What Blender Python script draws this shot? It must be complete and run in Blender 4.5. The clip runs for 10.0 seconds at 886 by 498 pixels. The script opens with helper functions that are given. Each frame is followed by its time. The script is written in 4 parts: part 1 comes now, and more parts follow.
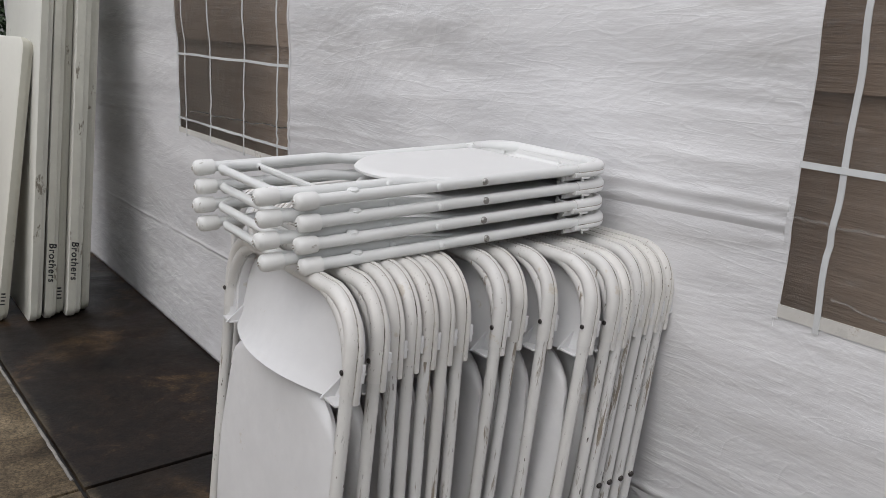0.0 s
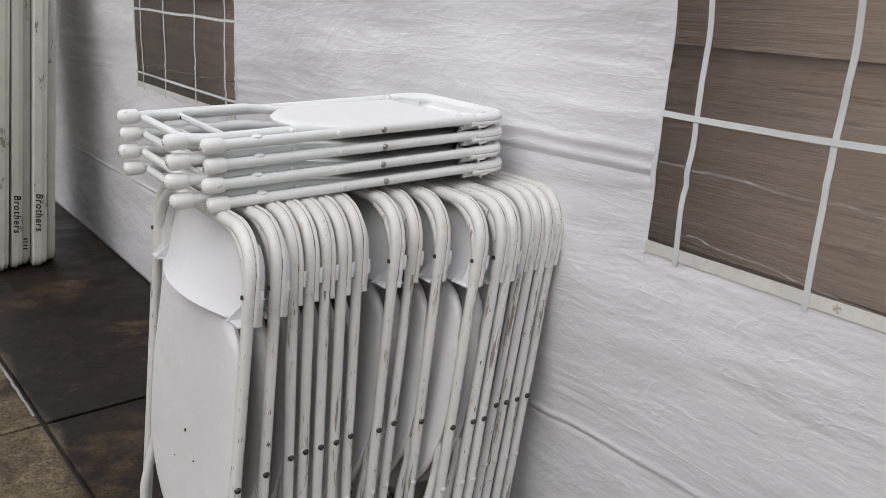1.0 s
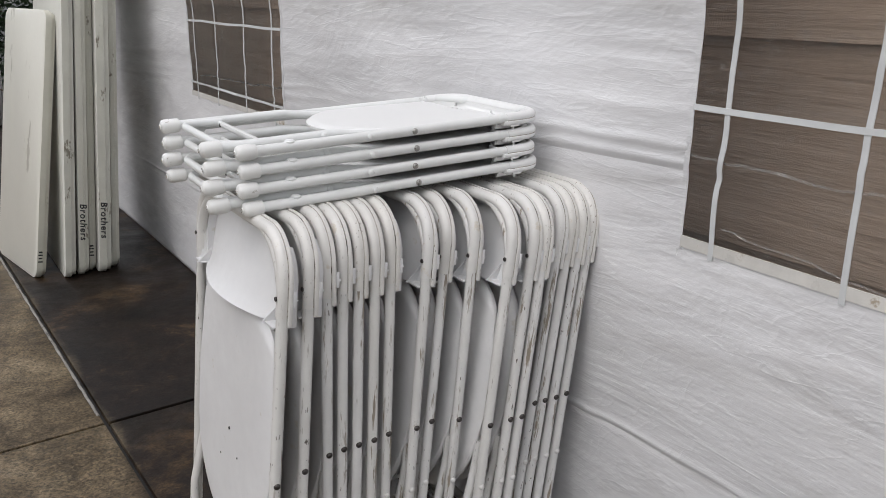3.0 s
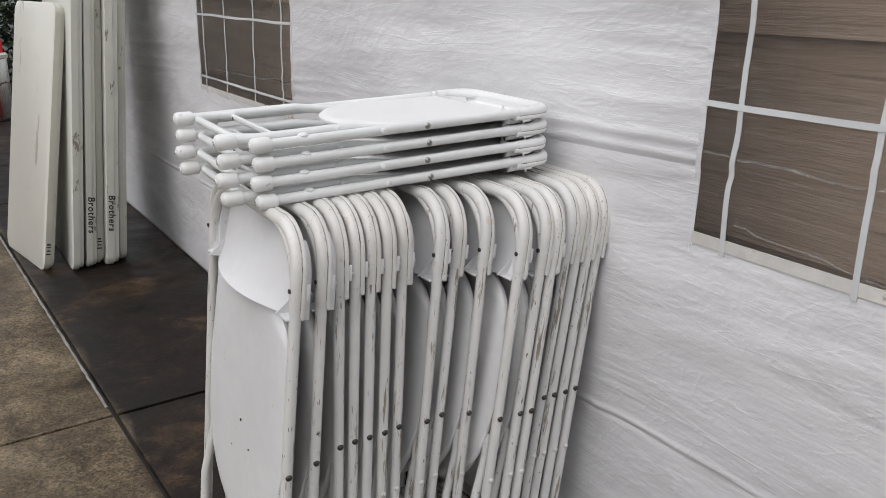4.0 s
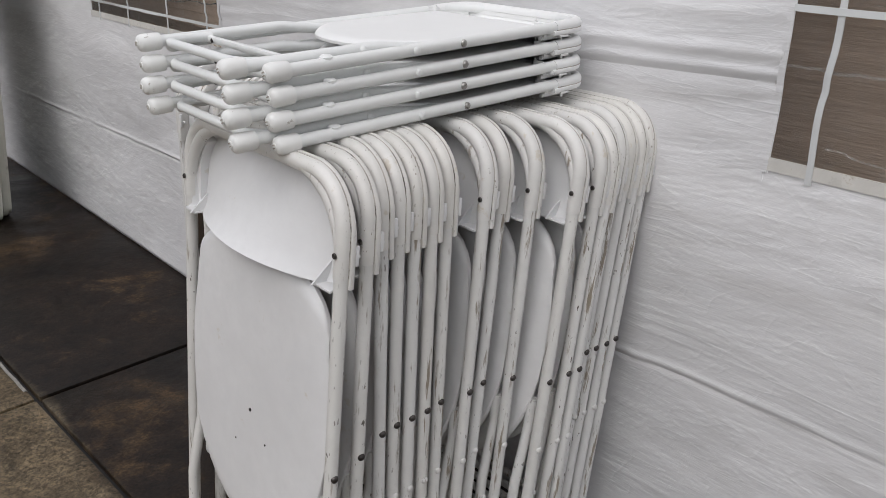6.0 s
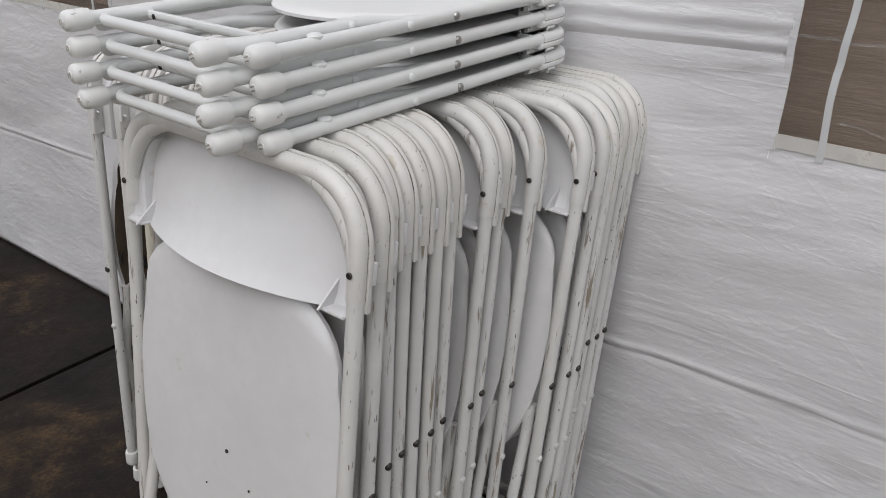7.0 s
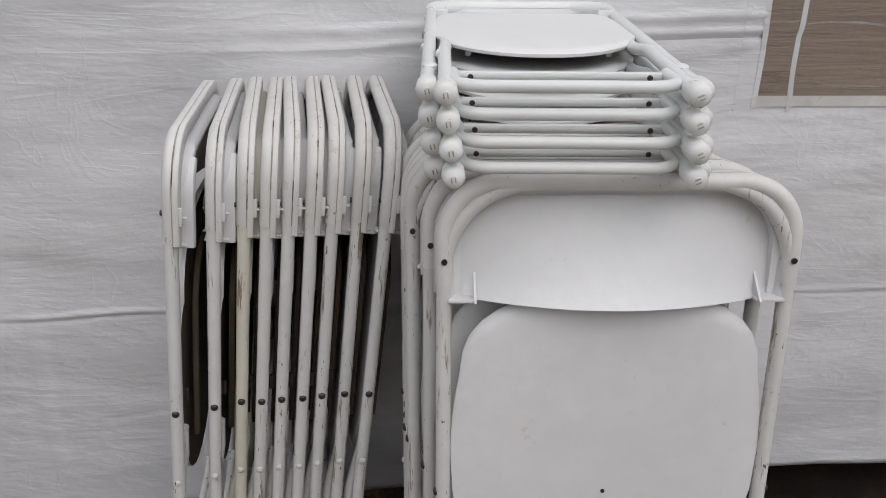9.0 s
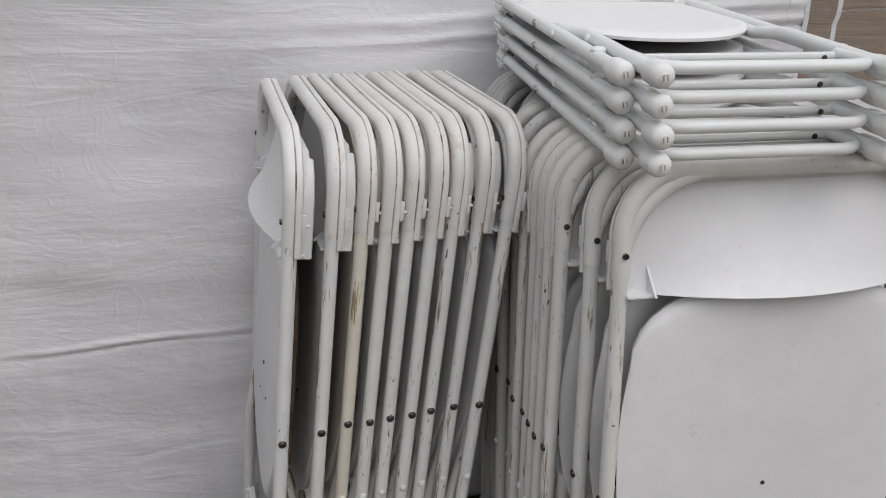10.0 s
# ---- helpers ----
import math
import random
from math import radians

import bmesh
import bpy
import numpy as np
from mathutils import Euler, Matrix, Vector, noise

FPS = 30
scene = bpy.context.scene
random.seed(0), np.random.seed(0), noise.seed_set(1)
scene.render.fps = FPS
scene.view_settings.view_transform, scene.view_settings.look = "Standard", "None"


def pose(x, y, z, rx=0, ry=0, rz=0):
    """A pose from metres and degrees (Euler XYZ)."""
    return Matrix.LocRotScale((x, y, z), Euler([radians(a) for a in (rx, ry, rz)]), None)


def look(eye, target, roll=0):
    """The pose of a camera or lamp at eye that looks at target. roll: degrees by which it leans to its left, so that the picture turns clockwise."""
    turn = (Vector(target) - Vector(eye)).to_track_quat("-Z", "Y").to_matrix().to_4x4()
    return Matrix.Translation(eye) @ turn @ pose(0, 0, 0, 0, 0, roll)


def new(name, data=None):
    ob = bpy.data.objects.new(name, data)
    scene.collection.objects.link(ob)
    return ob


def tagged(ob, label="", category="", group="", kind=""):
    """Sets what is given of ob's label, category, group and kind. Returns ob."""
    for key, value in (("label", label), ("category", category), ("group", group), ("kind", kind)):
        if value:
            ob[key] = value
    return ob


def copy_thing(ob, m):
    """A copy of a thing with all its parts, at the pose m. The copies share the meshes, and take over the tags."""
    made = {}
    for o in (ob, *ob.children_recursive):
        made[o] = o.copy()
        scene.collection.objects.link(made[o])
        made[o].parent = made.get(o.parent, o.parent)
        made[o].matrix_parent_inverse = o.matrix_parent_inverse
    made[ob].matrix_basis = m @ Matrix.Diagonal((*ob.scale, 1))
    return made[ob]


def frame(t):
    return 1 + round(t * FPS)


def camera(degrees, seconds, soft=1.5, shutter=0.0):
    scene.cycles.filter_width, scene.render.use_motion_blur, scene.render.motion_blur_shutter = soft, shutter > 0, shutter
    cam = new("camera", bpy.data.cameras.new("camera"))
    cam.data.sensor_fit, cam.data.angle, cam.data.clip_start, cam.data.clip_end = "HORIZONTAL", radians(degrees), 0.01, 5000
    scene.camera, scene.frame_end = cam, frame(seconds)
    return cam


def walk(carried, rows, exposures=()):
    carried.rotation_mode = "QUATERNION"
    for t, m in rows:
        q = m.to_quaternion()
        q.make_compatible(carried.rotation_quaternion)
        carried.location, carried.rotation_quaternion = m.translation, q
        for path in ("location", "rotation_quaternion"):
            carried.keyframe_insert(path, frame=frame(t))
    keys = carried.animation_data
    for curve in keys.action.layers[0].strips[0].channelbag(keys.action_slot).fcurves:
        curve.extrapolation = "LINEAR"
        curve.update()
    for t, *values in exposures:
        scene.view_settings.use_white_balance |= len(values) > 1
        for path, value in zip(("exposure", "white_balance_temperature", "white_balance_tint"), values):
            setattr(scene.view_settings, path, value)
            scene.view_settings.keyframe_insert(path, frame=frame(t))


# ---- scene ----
cam = camera(57.4, 10.0, soft=0.5)
PATH = [
    (0, (0.267, 0.17, 1.349), (1.405, 1.736, 0.849), 2.8),
    (0.5, (0.255, 0.098, 1.361), (1.424, 1.631, 0.831), 3.2),
    (1, (0.301, -0.024, 1.365), (1.455, 1.496, 0.764), 3.0),
    (1.5, (0.324, -0.051, 1.374), (1.407, 1.517, 0.769), 1.4),
    (2, (0.334, -0.059, 1.377), (1.374, 1.539, 0.771), 0.7),
    (2.5, (0.338, -0.062, 1.371), (1.369, 1.541, 0.766), 0.5),
    (4, (0.32, -0.06, 1.368), (1.338, 1.547, 0.753), 0.9),
    (4.5, (0.31, -0.043, 1.363), (1.321, 1.562, 0.729), 0.9),
    (5, (0.283, 0.043, 1.353), (1.294, 1.634, 0.683), 0.9),
    (5.5, (0.239, 0.174, 1.336), (1.358, 1.676, 0.635), 1.3),
    (5.7, (0.235, 0.216, 1.326), (1.406, 1.663, 0.595), 1.4),
    (6.8, (0.262, 0.432, 1.288), (1.635, 1.635, 0.471), 0.9),
    (7, (0.224, 0.494, 1.295), (1.649, 1.625, 0.464), 1.8),
    (7.5, (0.105, 0.697, 1.31), (1.648, 1.656, 0.475), 0.2),
    (7.8, (0.088, 0.857, 1.298), (1.747, 1.637, 0.498), -0.4),
    (8, (0.072, 0.974, 1.3), (1.761, 1.699, 0.509), -0.9),
    (8.1, (0.066, 1.022, 1.304), (1.770, 1.718, 0.524), -1.4),
    (8.3, (0.060, 1.112, 1.298), (1.840, 1.577, 0.505), -0.3),
    (8.5, (0.03, 1.198, 1.294), (1.842, 1.471, 0.495), 0.8),
    (9, (-0.116, 1.448, 1.31), (1.724, 1.391, 0.527), 0.5),
    (9.5, (-0.103, 1.663, 1.282), (1.738, 1.487, 0.52), -0.2),
    (10, (-0.026, 1.769, 1.274), (1.788, 1.417, 0.509), 0.9),
]
walk(cam, [(t, look(eye, target, roll)) for t, eye, target, roll in PATH],
     [(0.0, 0.33), (1.0, 0.5), (2.5, 0.51), (4.5, 0.52), (5.5, 0.45), (7.0, 0.32), (8.3, 0.07), (9.0, 0.28), (10.0, 0.36)])

# ---- light ----
FLOOR = 0.075
world = bpy.data.worlds.new("overcast")
scene.world = world
world.use_nodes = True
wn = world.node_tree.nodes
wl = world.node_tree.links
sky = wn.new("ShaderNodeTexSky")
sky.sky_type = "NISHITA"
sky.sun_disc = False
sky.sun_elevation = radians(52)
sky.sun_rotation = radians(250)
sky.air_density, sky.dust_density, sky.ozone_density = 1.0, 2.0, 1.5
hsv = wn.new("ShaderNodeHueSaturation")
hsv.inputs["Saturation"].default_value = 0.22
wl.new(sky.outputs[0], hsv.inputs["Color"])
wl.new(hsv.outputs[0], wn["Background"].inputs["Color"])
wn["Background"].inputs["Strength"].default_value = 0.122
sun = new("sun", bpy.data.lights.new("sun", "SUN"))
sun.data.energy, sun.data.angle, sun.data.color = 0.85, radians(85), (0.99, 0.958, 1.0)
sun.matrix_world = look((-1.2, 1.0, 6.0), (0.9, 1.3, 0.5))


# ---- materials ----
def material(name, base, rough=0.5, metal=0.0, vary=0.12, scale=4.0, stretch=(1, 1, 1), grain=40.0,
             bump=0.0, bump_scale=60.0, dirt=None, dirt_amount=0.0, dirt_scale=25.0, dirt_stretch=(1, 1, 1), island=0.0,
             rough_vary=0.1, spec=0.5, chips=None, chip_scale=120.0, chip_stretch=(1.6, 1.6, 0.5)):
    m = bpy.data.materials.new(name)
    m.use_nodes = True
    n, l = m.node_tree.nodes, m.node_tree.links
    b = n["Principled BSDF"]
    b.inputs["Roughness"].default_value, b.inputs["Metallic"].default_value = rough, metal
    b.inputs["Specular IOR Level"].default_value = spec
    tc = n.new("ShaderNodeTexCoord")
    info = n.new("ShaderNodeObjectInfo")

    def coords(s):
        mp = n.new("ShaderNodeMapping")
        mp.inputs["Scale"].default_value = s
        shift = n.new("ShaderNodeVectorMath")
        shift.operation = "SCALE"
        shift.inputs[0].default_value = (7.3, 3.1, 5.7)
        l.new(info.outputs["Random"], shift.inputs["Scale"])
        l.new(shift.outputs[0], mp.inputs["Location"])
        l.new(tc.outputs["Object"], mp.inputs["Vector"])
        return mp.outputs[0]

    def tex(s, stretch_by, detail=4.0, roughness=0.6):
        t = n.new("ShaderNodeTexNoise")
        t.inputs["Scale"].default_value, t.inputs["Detail"].default_value, t.inputs["Roughness"].default_value = s, detail, roughness
        l.new(coords(stretch_by), t.inputs["Vector"])
        return t.outputs["Fac"]

    def ramp(src, a, b_, ca=(0, 0, 0, 1), cb=(1, 1, 1, 1)):
        r = n.new("ShaderNodeValToRGB")
        r.color_ramp.elements[0].position, r.color_ramp.elements[1].position = a, b_
        r.color_ramp.elements[0].color, r.color_ramp.elements[1].color = ca, cb
        l.new(src, r.inputs[0])
        return r.outputs[0]

    def mix(fac, a, c, kind="MIX"):
        x = n.new("ShaderNodeMix")
        x.data_type, x.blend_type = "RGBA", kind
        for sock, v in ((x.inputs[0], fac), (x.inputs[6], a), (x.inputs[7], c)):
            if isinstance(v, (int, float)):
                sock.default_value = v
            elif isinstance(v, tuple):
                sock.default_value = (*v[:3], 1)
            else:
                l.new(v, sock)
        return x.outputs[2]

    lo = tuple(c * (1 - vary) for c in base)
    hi = tuple(min(1, c * (1 + vary * 0.6)) for c in base)
    col = mix(ramp(tex(scale, stretch), 0.3, 0.7), lo, hi)
    col = mix(ramp(tex(grain, stretch, 3.0), 0.35, 0.75), col, mix(0.5, col, lo))
    if island:
        col = mix(info.outputs["Random"], col, mix(island, col, (base[0] * 0.80, base[1] * 0.75, base[2] * 0.64)))
    if dirt:
        fac = ramp(tex(dirt_scale, dirt_stretch, 5.0, 0.7), 0.665 - dirt_amount * 0.3, 0.70 - dirt_amount * 0.22)
        col = mix(fac, col, dirt)
    if chips:
        # small flaked spots that gather in patches
        spots = ramp(tex(chip_scale, chip_stretch, 3.0, 0.55), 0.655, 0.685)
        where = ramp(tex(9.0, chip_stretch, 2.0), 0.46, 0.60)
        both = n.new("ShaderNodeMath")
        both.operation = "MULTIPLY"
        l.new(spots, both.inputs[0])
        l.new(where, both.inputs[1])
        col = mix(both.outputs[0], col, chips)
    l.new(col, b.inputs["Base Color"])
    rr = n.new("ShaderNodeMapRange")
    rr.inputs["To Min"].default_value, rr.inputs["To Max"].default_value = max(0.02, rough - rough_vary), min(1, rough + rough_vary)
    l.new(tex(scale * 2.3, stretch), rr.inputs["Value"])
    l.new(rr.outputs[0], b.inputs["Roughness"])
    if bump:
        bp = n.new("ShaderNodeBump")
        bp.inputs["Strength"].default_value, bp.inputs["Distance"].default_value = bump, 0.004
        l.new(tex(bump_scale, stretch, 5.0), bp.inputs["Height"])
        l.new(bp.outputs[0], b.inputs["Normal"])
    return m


PAINT = material("white_enamel", (0.665, 0.66, 0.645), 0.38, vary=0.1, scale=6, dirt=(0.24, 0.205, 0.16), dirt_amount=0.27,
                 dirt_scale=26, dirt_stretch=(2.2, 2.2, 0.22), bump=0.12, bump_scale=30, island=0.2, chips=(0.10, 0.085, 0.07))
PAINT_OLD = material("yellowed_enamel", (0.68, 0.65, 0.57), 0.42, vary=0.14, scale=6, dirt=(0.26, 0.20, 0.13), dirt_amount=0.19,
                     dirt_scale=26, dirt_stretch=(2.2, 2.2, 0.22), bump=0.15, bump_scale=30, island=0.25, chips=(0.12, 0.09, 0.06))
PLASTIC = material("white_plastic", (0.70, 0.70, 0.703), 0.42, vary=0.10, scale=4, dirt=(0.60, 0.575, 0.53), dirt_amount=0.10,
                   dirt_scale=12, bump=0.05, bump_scale=140, island=0.09)
SLEEVE = material("scuffed_plastic_sleeve", (0.69, 0.68, 0.66), 0.42, vary=0.12, scale=9, dirt=(0.58, 0.54, 0.47), dirt_amount=0.14, dirt_scale=22,
                  bump=0.12, bump_scale=60, island=0.25, chips=(0.22, 0.19, 0.15), chip_scale=210.0, chip_stretch=(1, 1, 0.5))
PLASTIC_OLD = material("yellowed_plastic", (0.70, 0.67, 0.60), 0.45, vary=0.08, scale=5, dirt=(0.48, 0.42, 0.33), dirt_amount=0.1,
                       dirt_scale=9, bump=0.05, bump_scale=140, island=0.14)
PAINT_NEW = material("clean_white_enamel", (0.73, 0.74, 0.73), 0.33, vary=0.05, scale=6, bump=0.08, bump_scale=40, island=0.06)
PLASTIC_NEW = material("clean_white_plastic", (0.75, 0.75, 0.74), 0.4, vary=0.03, scale=5, bump=0.04, bump_scale=140)
# brown seat underside, darkened to carry the shade between stacked chairs
UNDER = material("underside_with_gap_shade", (0.12, 0.088, 0.062), 0.75, vary=0.3, scale=9, dirt=(0.10, 0.075, 0.055), dirt_amount=0.3, dirt_scale=10)
# brown that paints the shade on the rear of the white backrests
BACK_SHADE = material("shaded_back", (0.26, 0.21, 0.165), 0.65, vary=0.25, scale=7, dirt=(0.12, 0.09, 0.065), dirt_amount=0.25, dirt_scale=9)
CAP = material("cap_rubber", (0.76, 0.76, 0.74), 0.5, vary=0.08, scale=20, dirt=(0.4, 0.38, 0.34), dirt_amount=0.1, dirt_scale=40)
# colour of groove shade with patches of real grime
SEAM = material("groove_shade_and_grime", (0.46, 0.43, 0.38), 0.7, vary=0.5, scale=25, dirt=(0.10, 0.085, 0.07), dirt_amount=0.35, dirt_scale=20)
STEEL = material("rivet_steel", (0.42, 0.41, 0.39), 0.3, metal=1.0, vary=0.3, scale=60)
DARK = material("rusted_rivet", (0.10, 0.09, 0.085), 0.32, metal=0.85, vary=0.4, scale=60)
HOLE = material("dark_hole", (0.02, 0.018, 0.016), 0.7, vary=0.2)
TABLE = material("table_plastic", (0.69, 0.685, 0.63), 0.45, vary=0.06, scale=3, dirt=(0.42, 0.40, 0.34), dirt_amount=0.12,
                 dirt_scale=7, dirt_stretch=(1, 1, 0.3), bump=0.12, bump_scale=220, island=0.2)
TABLE_EDGE = material("table_edge_plastic", (0.55, 0.545, 0.48), 0.5, vary=0.12, scale=6, dirt=(0.2, 0.18, 0.14), dirt_amount=0.12,
                      dirt_scale=14, dirt_stretch=(1, 1, 0.4), bump=0.15, bump_scale=160, island=0.25)
INK = material("black_marker", (0.02, 0.02, 0.022), 0.6)
SIDING = material("brown_siding", (0.455, 0.36, 0.285), 0.7, vary=0.22, scale=11, stretch=(1, 0.16, 2.6), grain=60, bump=1.0,
                  bump_scale=34, island=0.2, dirt=(0.29, 0.222, 0.17), dirt_amount=0.22, dirt_scale=22, dirt_stretch=(1, 0.12, 2.5))
LATTICE = material("white_vinyl_strip", (0.60, 0.61, 0.61), 0.4, vary=0.06, scale=12)
MAT_WOOD = material("dark_slats", (0.06, 0.052, 0.046), 0.6, vary=0.4, scale=8, stretch=(1, 6, 1), bump=0.3)
CANSTEEL = material("brushed_steel", (0.5, 0.48, 0.46), 0.28, metal=1.0, vary=0.12, scale=2, stretch=(6, 6, 0.2))
RED = material("red_paint", (0.5, 0.02, 0.025), 0.45, vary=0.15)
LEAF = material("leaf", (0.035, 0.06, 0.025), 0.45, vary=0.5, scale=3, island=0.4)
BARK = material("bark", (0.10, 0.075, 0.055), 0.85, vary=0.3, scale=8, bump=0.5)
# pale colour of the highlight painted along the wet joint
JOINT_HIGHLIGHT = material("joint_filler", (0.30, 0.285, 0.26), 0.3, vary=0.4, scale=14, dirt=(0.05, 0.042, 0.035), dirt_amount=0.3, dirt_scale=18, bump=0.5, bump_scale=60)
MORTAR = material("joint", (0.015, 0.013, 0.011), 0.5, vary=0.4, scale=8)


def fabric_material():
    m = bpy.data.materials.new("tent_fabric")
    m.use_nodes = True
    n, l = m.node_tree.nodes, m.node_tree.links
    b = n["Principled BSDF"]
    b.inputs["Roughness"].default_value = 0.36
    b.inputs["Specular IOR Level"].default_value = 0.5
    tc = n.new("ShaderNodeTexCoord")

    def noise_tex(scale, st, detail, dist=0.0, rot=0.0):
        mp = n.new("ShaderNodeMapping")
        mp.inputs["Scale"].default_value = st
        mp.inputs["Rotation"].default_value = (rot, 0, 0)
        l.new(tc.outputs["Object"], mp.inputs["Vector"])
        t = n.new("ShaderNodeTexNoise")
        t.inputs["Scale"].default_value, t.inputs["Detail"].default_value, t.inputs["Roughness"].default_value = scale, detail, 0.6
        t.inputs["Distortion"].default_value = dist
        l.new(mp.outputs[0], t.inputs["Vector"])
        return t.outputs["Fac"]

    r = n.new("ShaderNodeValToRGB")
    r.color_ramp.elements[0].position, r.color_ramp.elements[1].position = 0.3, 0.72
    r.color_ramp.elements[0].color, r.color_ramp.elements[1].color = (0.60, 0.596, 0.604, 1), (0.87, 0.865, 0.872, 1)
    l.new(noise_tex(2.2, (1, 0.5, 2.0), 6, 0.6), r.inputs[0])
    # faint stretched grey mottling, multiplied into the base colour
    r2 = n.new("ShaderNodeValToRGB")
    r2.color_ramp.elements[0].position, r2.color_ramp.elements[1].position = 0.55, 0.75
    r2.color_ramp.elements[0].color, r2.color_ramp.elements[1].color = (1, 1, 1, 1), (0.84, 0.832, 0.82, 1)
    l.new(noise_tex(4.5, (1, 0.5, 2.6), 7, 1.0), r2.inputs[0])
    mx = n.new("ShaderNodeMix")
    mx.data_type, mx.blend_type = "RGBA", "MULTIPLY"
    mx.inputs[0].default_value = 1.0
    l.new(r.outputs[0], mx.inputs[6])
    l.new(r2.outputs[0], mx.inputs[7])
    l.new(mx.outputs[2], b.inputs["Base Color"])
    prev = None
    for scale, st, dist, rot, strength, depth in ((3.5, (1, 0.6, 1.8), 1.0, 0.25, 0.22, 0.03), (13, (1, 0.35, 2.0), 0.8, 0.2, 0.14, 0.008),
                                                  (42, (1, 0.16, 2.6), 0.5, 0.12, 0.24, 0.0022), (150, (1, 0.6, 1.3), 0.3, 0.1, 0.5, 0.0008)):
        bp = n.new("ShaderNodeBump")
        bp.inputs["Strength"].default_value, bp.inputs["Distance"].default_value = strength, depth
        l.new(noise_tex(scale, st, 4, dist, rot), bp.inputs["Height"])
        if prev:
            l.new(prev.outputs[0], bp.inputs["Normal"])
        prev = bp
    # crumpled facets, stronger in some patches than in others
    where = n.new("ShaderNodeMapRange")
    where.inputs["From Min"].default_value, where.inputs["From Max"].default_value = 0.38, 0.66
    where.inputs["To Min"].default_value, where.inputs["To Max"].default_value = 0.25, 1.0
    l.new(noise_tex(1.7, (1, 0.8, 1.4), 3, 0.5), where.inputs["Value"])
    for scale, st, rot, strength, depth in ((7.0, (1, 0.55, 1.5), 0.35, 0.36, 0.011), (19.0, (1, 0.6, 1.3), -0.3, 0.45, 0.0042), (48.0, (1, 0.45, 1.5), 0.15, 0.45, 0.0014)):
        mp = n.new("ShaderNodeMapping")
        mp.inputs["Scale"].default_value, mp.inputs["Rotation"].default_value = st, (rot, 0, 0)
        l.new(tc.outputs["Object"], mp.inputs["Vector"])
        warp = n.new("ShaderNodeTexNoise")
        warp.inputs["Scale"].default_value, warp.inputs["Detail"].default_value = scale * 0.6, 3
        l.new(mp.outputs[0], warp.inputs["Vector"])
        push = n.new("ShaderNodeVectorMath")
        push.operation = "MULTIPLY_ADD"
        push.inputs[1].default_value = (1.6 / scale,) * 3
        l.new(warp.outputs["Color"], push.inputs[0])
        l.new(mp.outputs[0], push.inputs[2])
        vo = n.new("ShaderNodeTexVoronoi")
        vo.feature = "F1"
        vo.inputs["Scale"].default_value = scale
        l.new(push.outputs[0], vo.inputs["Vector"])
        mul = n.new("ShaderNodeMath")
        mul.operation = "MULTIPLY"
        l.new(vo.outputs["Distance"], mul.inputs[0])
        l.new(where.outputs[0], mul.inputs[1])
        bp = n.new("ShaderNodeBump")
        bp.inputs["Strength"].default_value, bp.inputs["Distance"].default_value = strength, depth
        l.new(mul.outputs[0], bp.inputs["Height"])
        l.new(prev.outputs[0], bp.inputs["Normal"])
        prev = bp
    # sharp crinkle lines where the sheet was folded small
    for scale, st, rot, width, strength in ((2.6, (1, 0.35, 2.4), 0.2, 0.010, 0.12), (4.5, (1, 0.8, 1.3), -0.5, 0.012, 0.07), (10, (1, 0.22, 2.4), 0.12, 0.022, 0.08)):
        src = noise_tex(scale, st, 3, 0.8, rot)
        sub = n.new("ShaderNodeMath")
        sub.operation = "SUBTRACT"
        sub.inputs[1].default_value = 0.5
        l.new(src, sub.inputs[0])
        ab = n.new("ShaderNodeMath")
        ab.operation = "ABSOLUTE"
        l.new(sub.outputs[0], ab.inputs[0])
        mr = n.new("ShaderNodeMapRange")
        mr.inputs["From Max"].default_value, mr.inputs["To Min"].default_value, mr.inputs["To Max"].default_value = width, 1.0, 0.0
        l.new(ab.outputs[0], mr.inputs["Value"])
        bp = n.new("ShaderNodeBump")
        bp.inputs["Strength"].default_value, bp.inputs["Distance"].default_value = strength, 0.004
        l.new(mr.outputs[0], bp.inputs["Height"])
        l.new(prev.outputs[0], bp.inputs["Normal"])
        prev = bp
    l.new(prev.outputs[0], b.inputs["Normal"])
    tr = n.new("ShaderNodeBsdfTranslucent")
    l.new(mx.outputs[2], tr.inputs["Color"])
    sh = n.new("ShaderNodeMixShader")
    sh.inputs[0].default_value = 0.07
    l.new(b.outputs[0], sh.inputs[1])
    l.new(tr.outputs[0], sh.inputs[2])
    l.new(sh.outputs[0], n["Material Output"].inputs["Surface"])
    return m


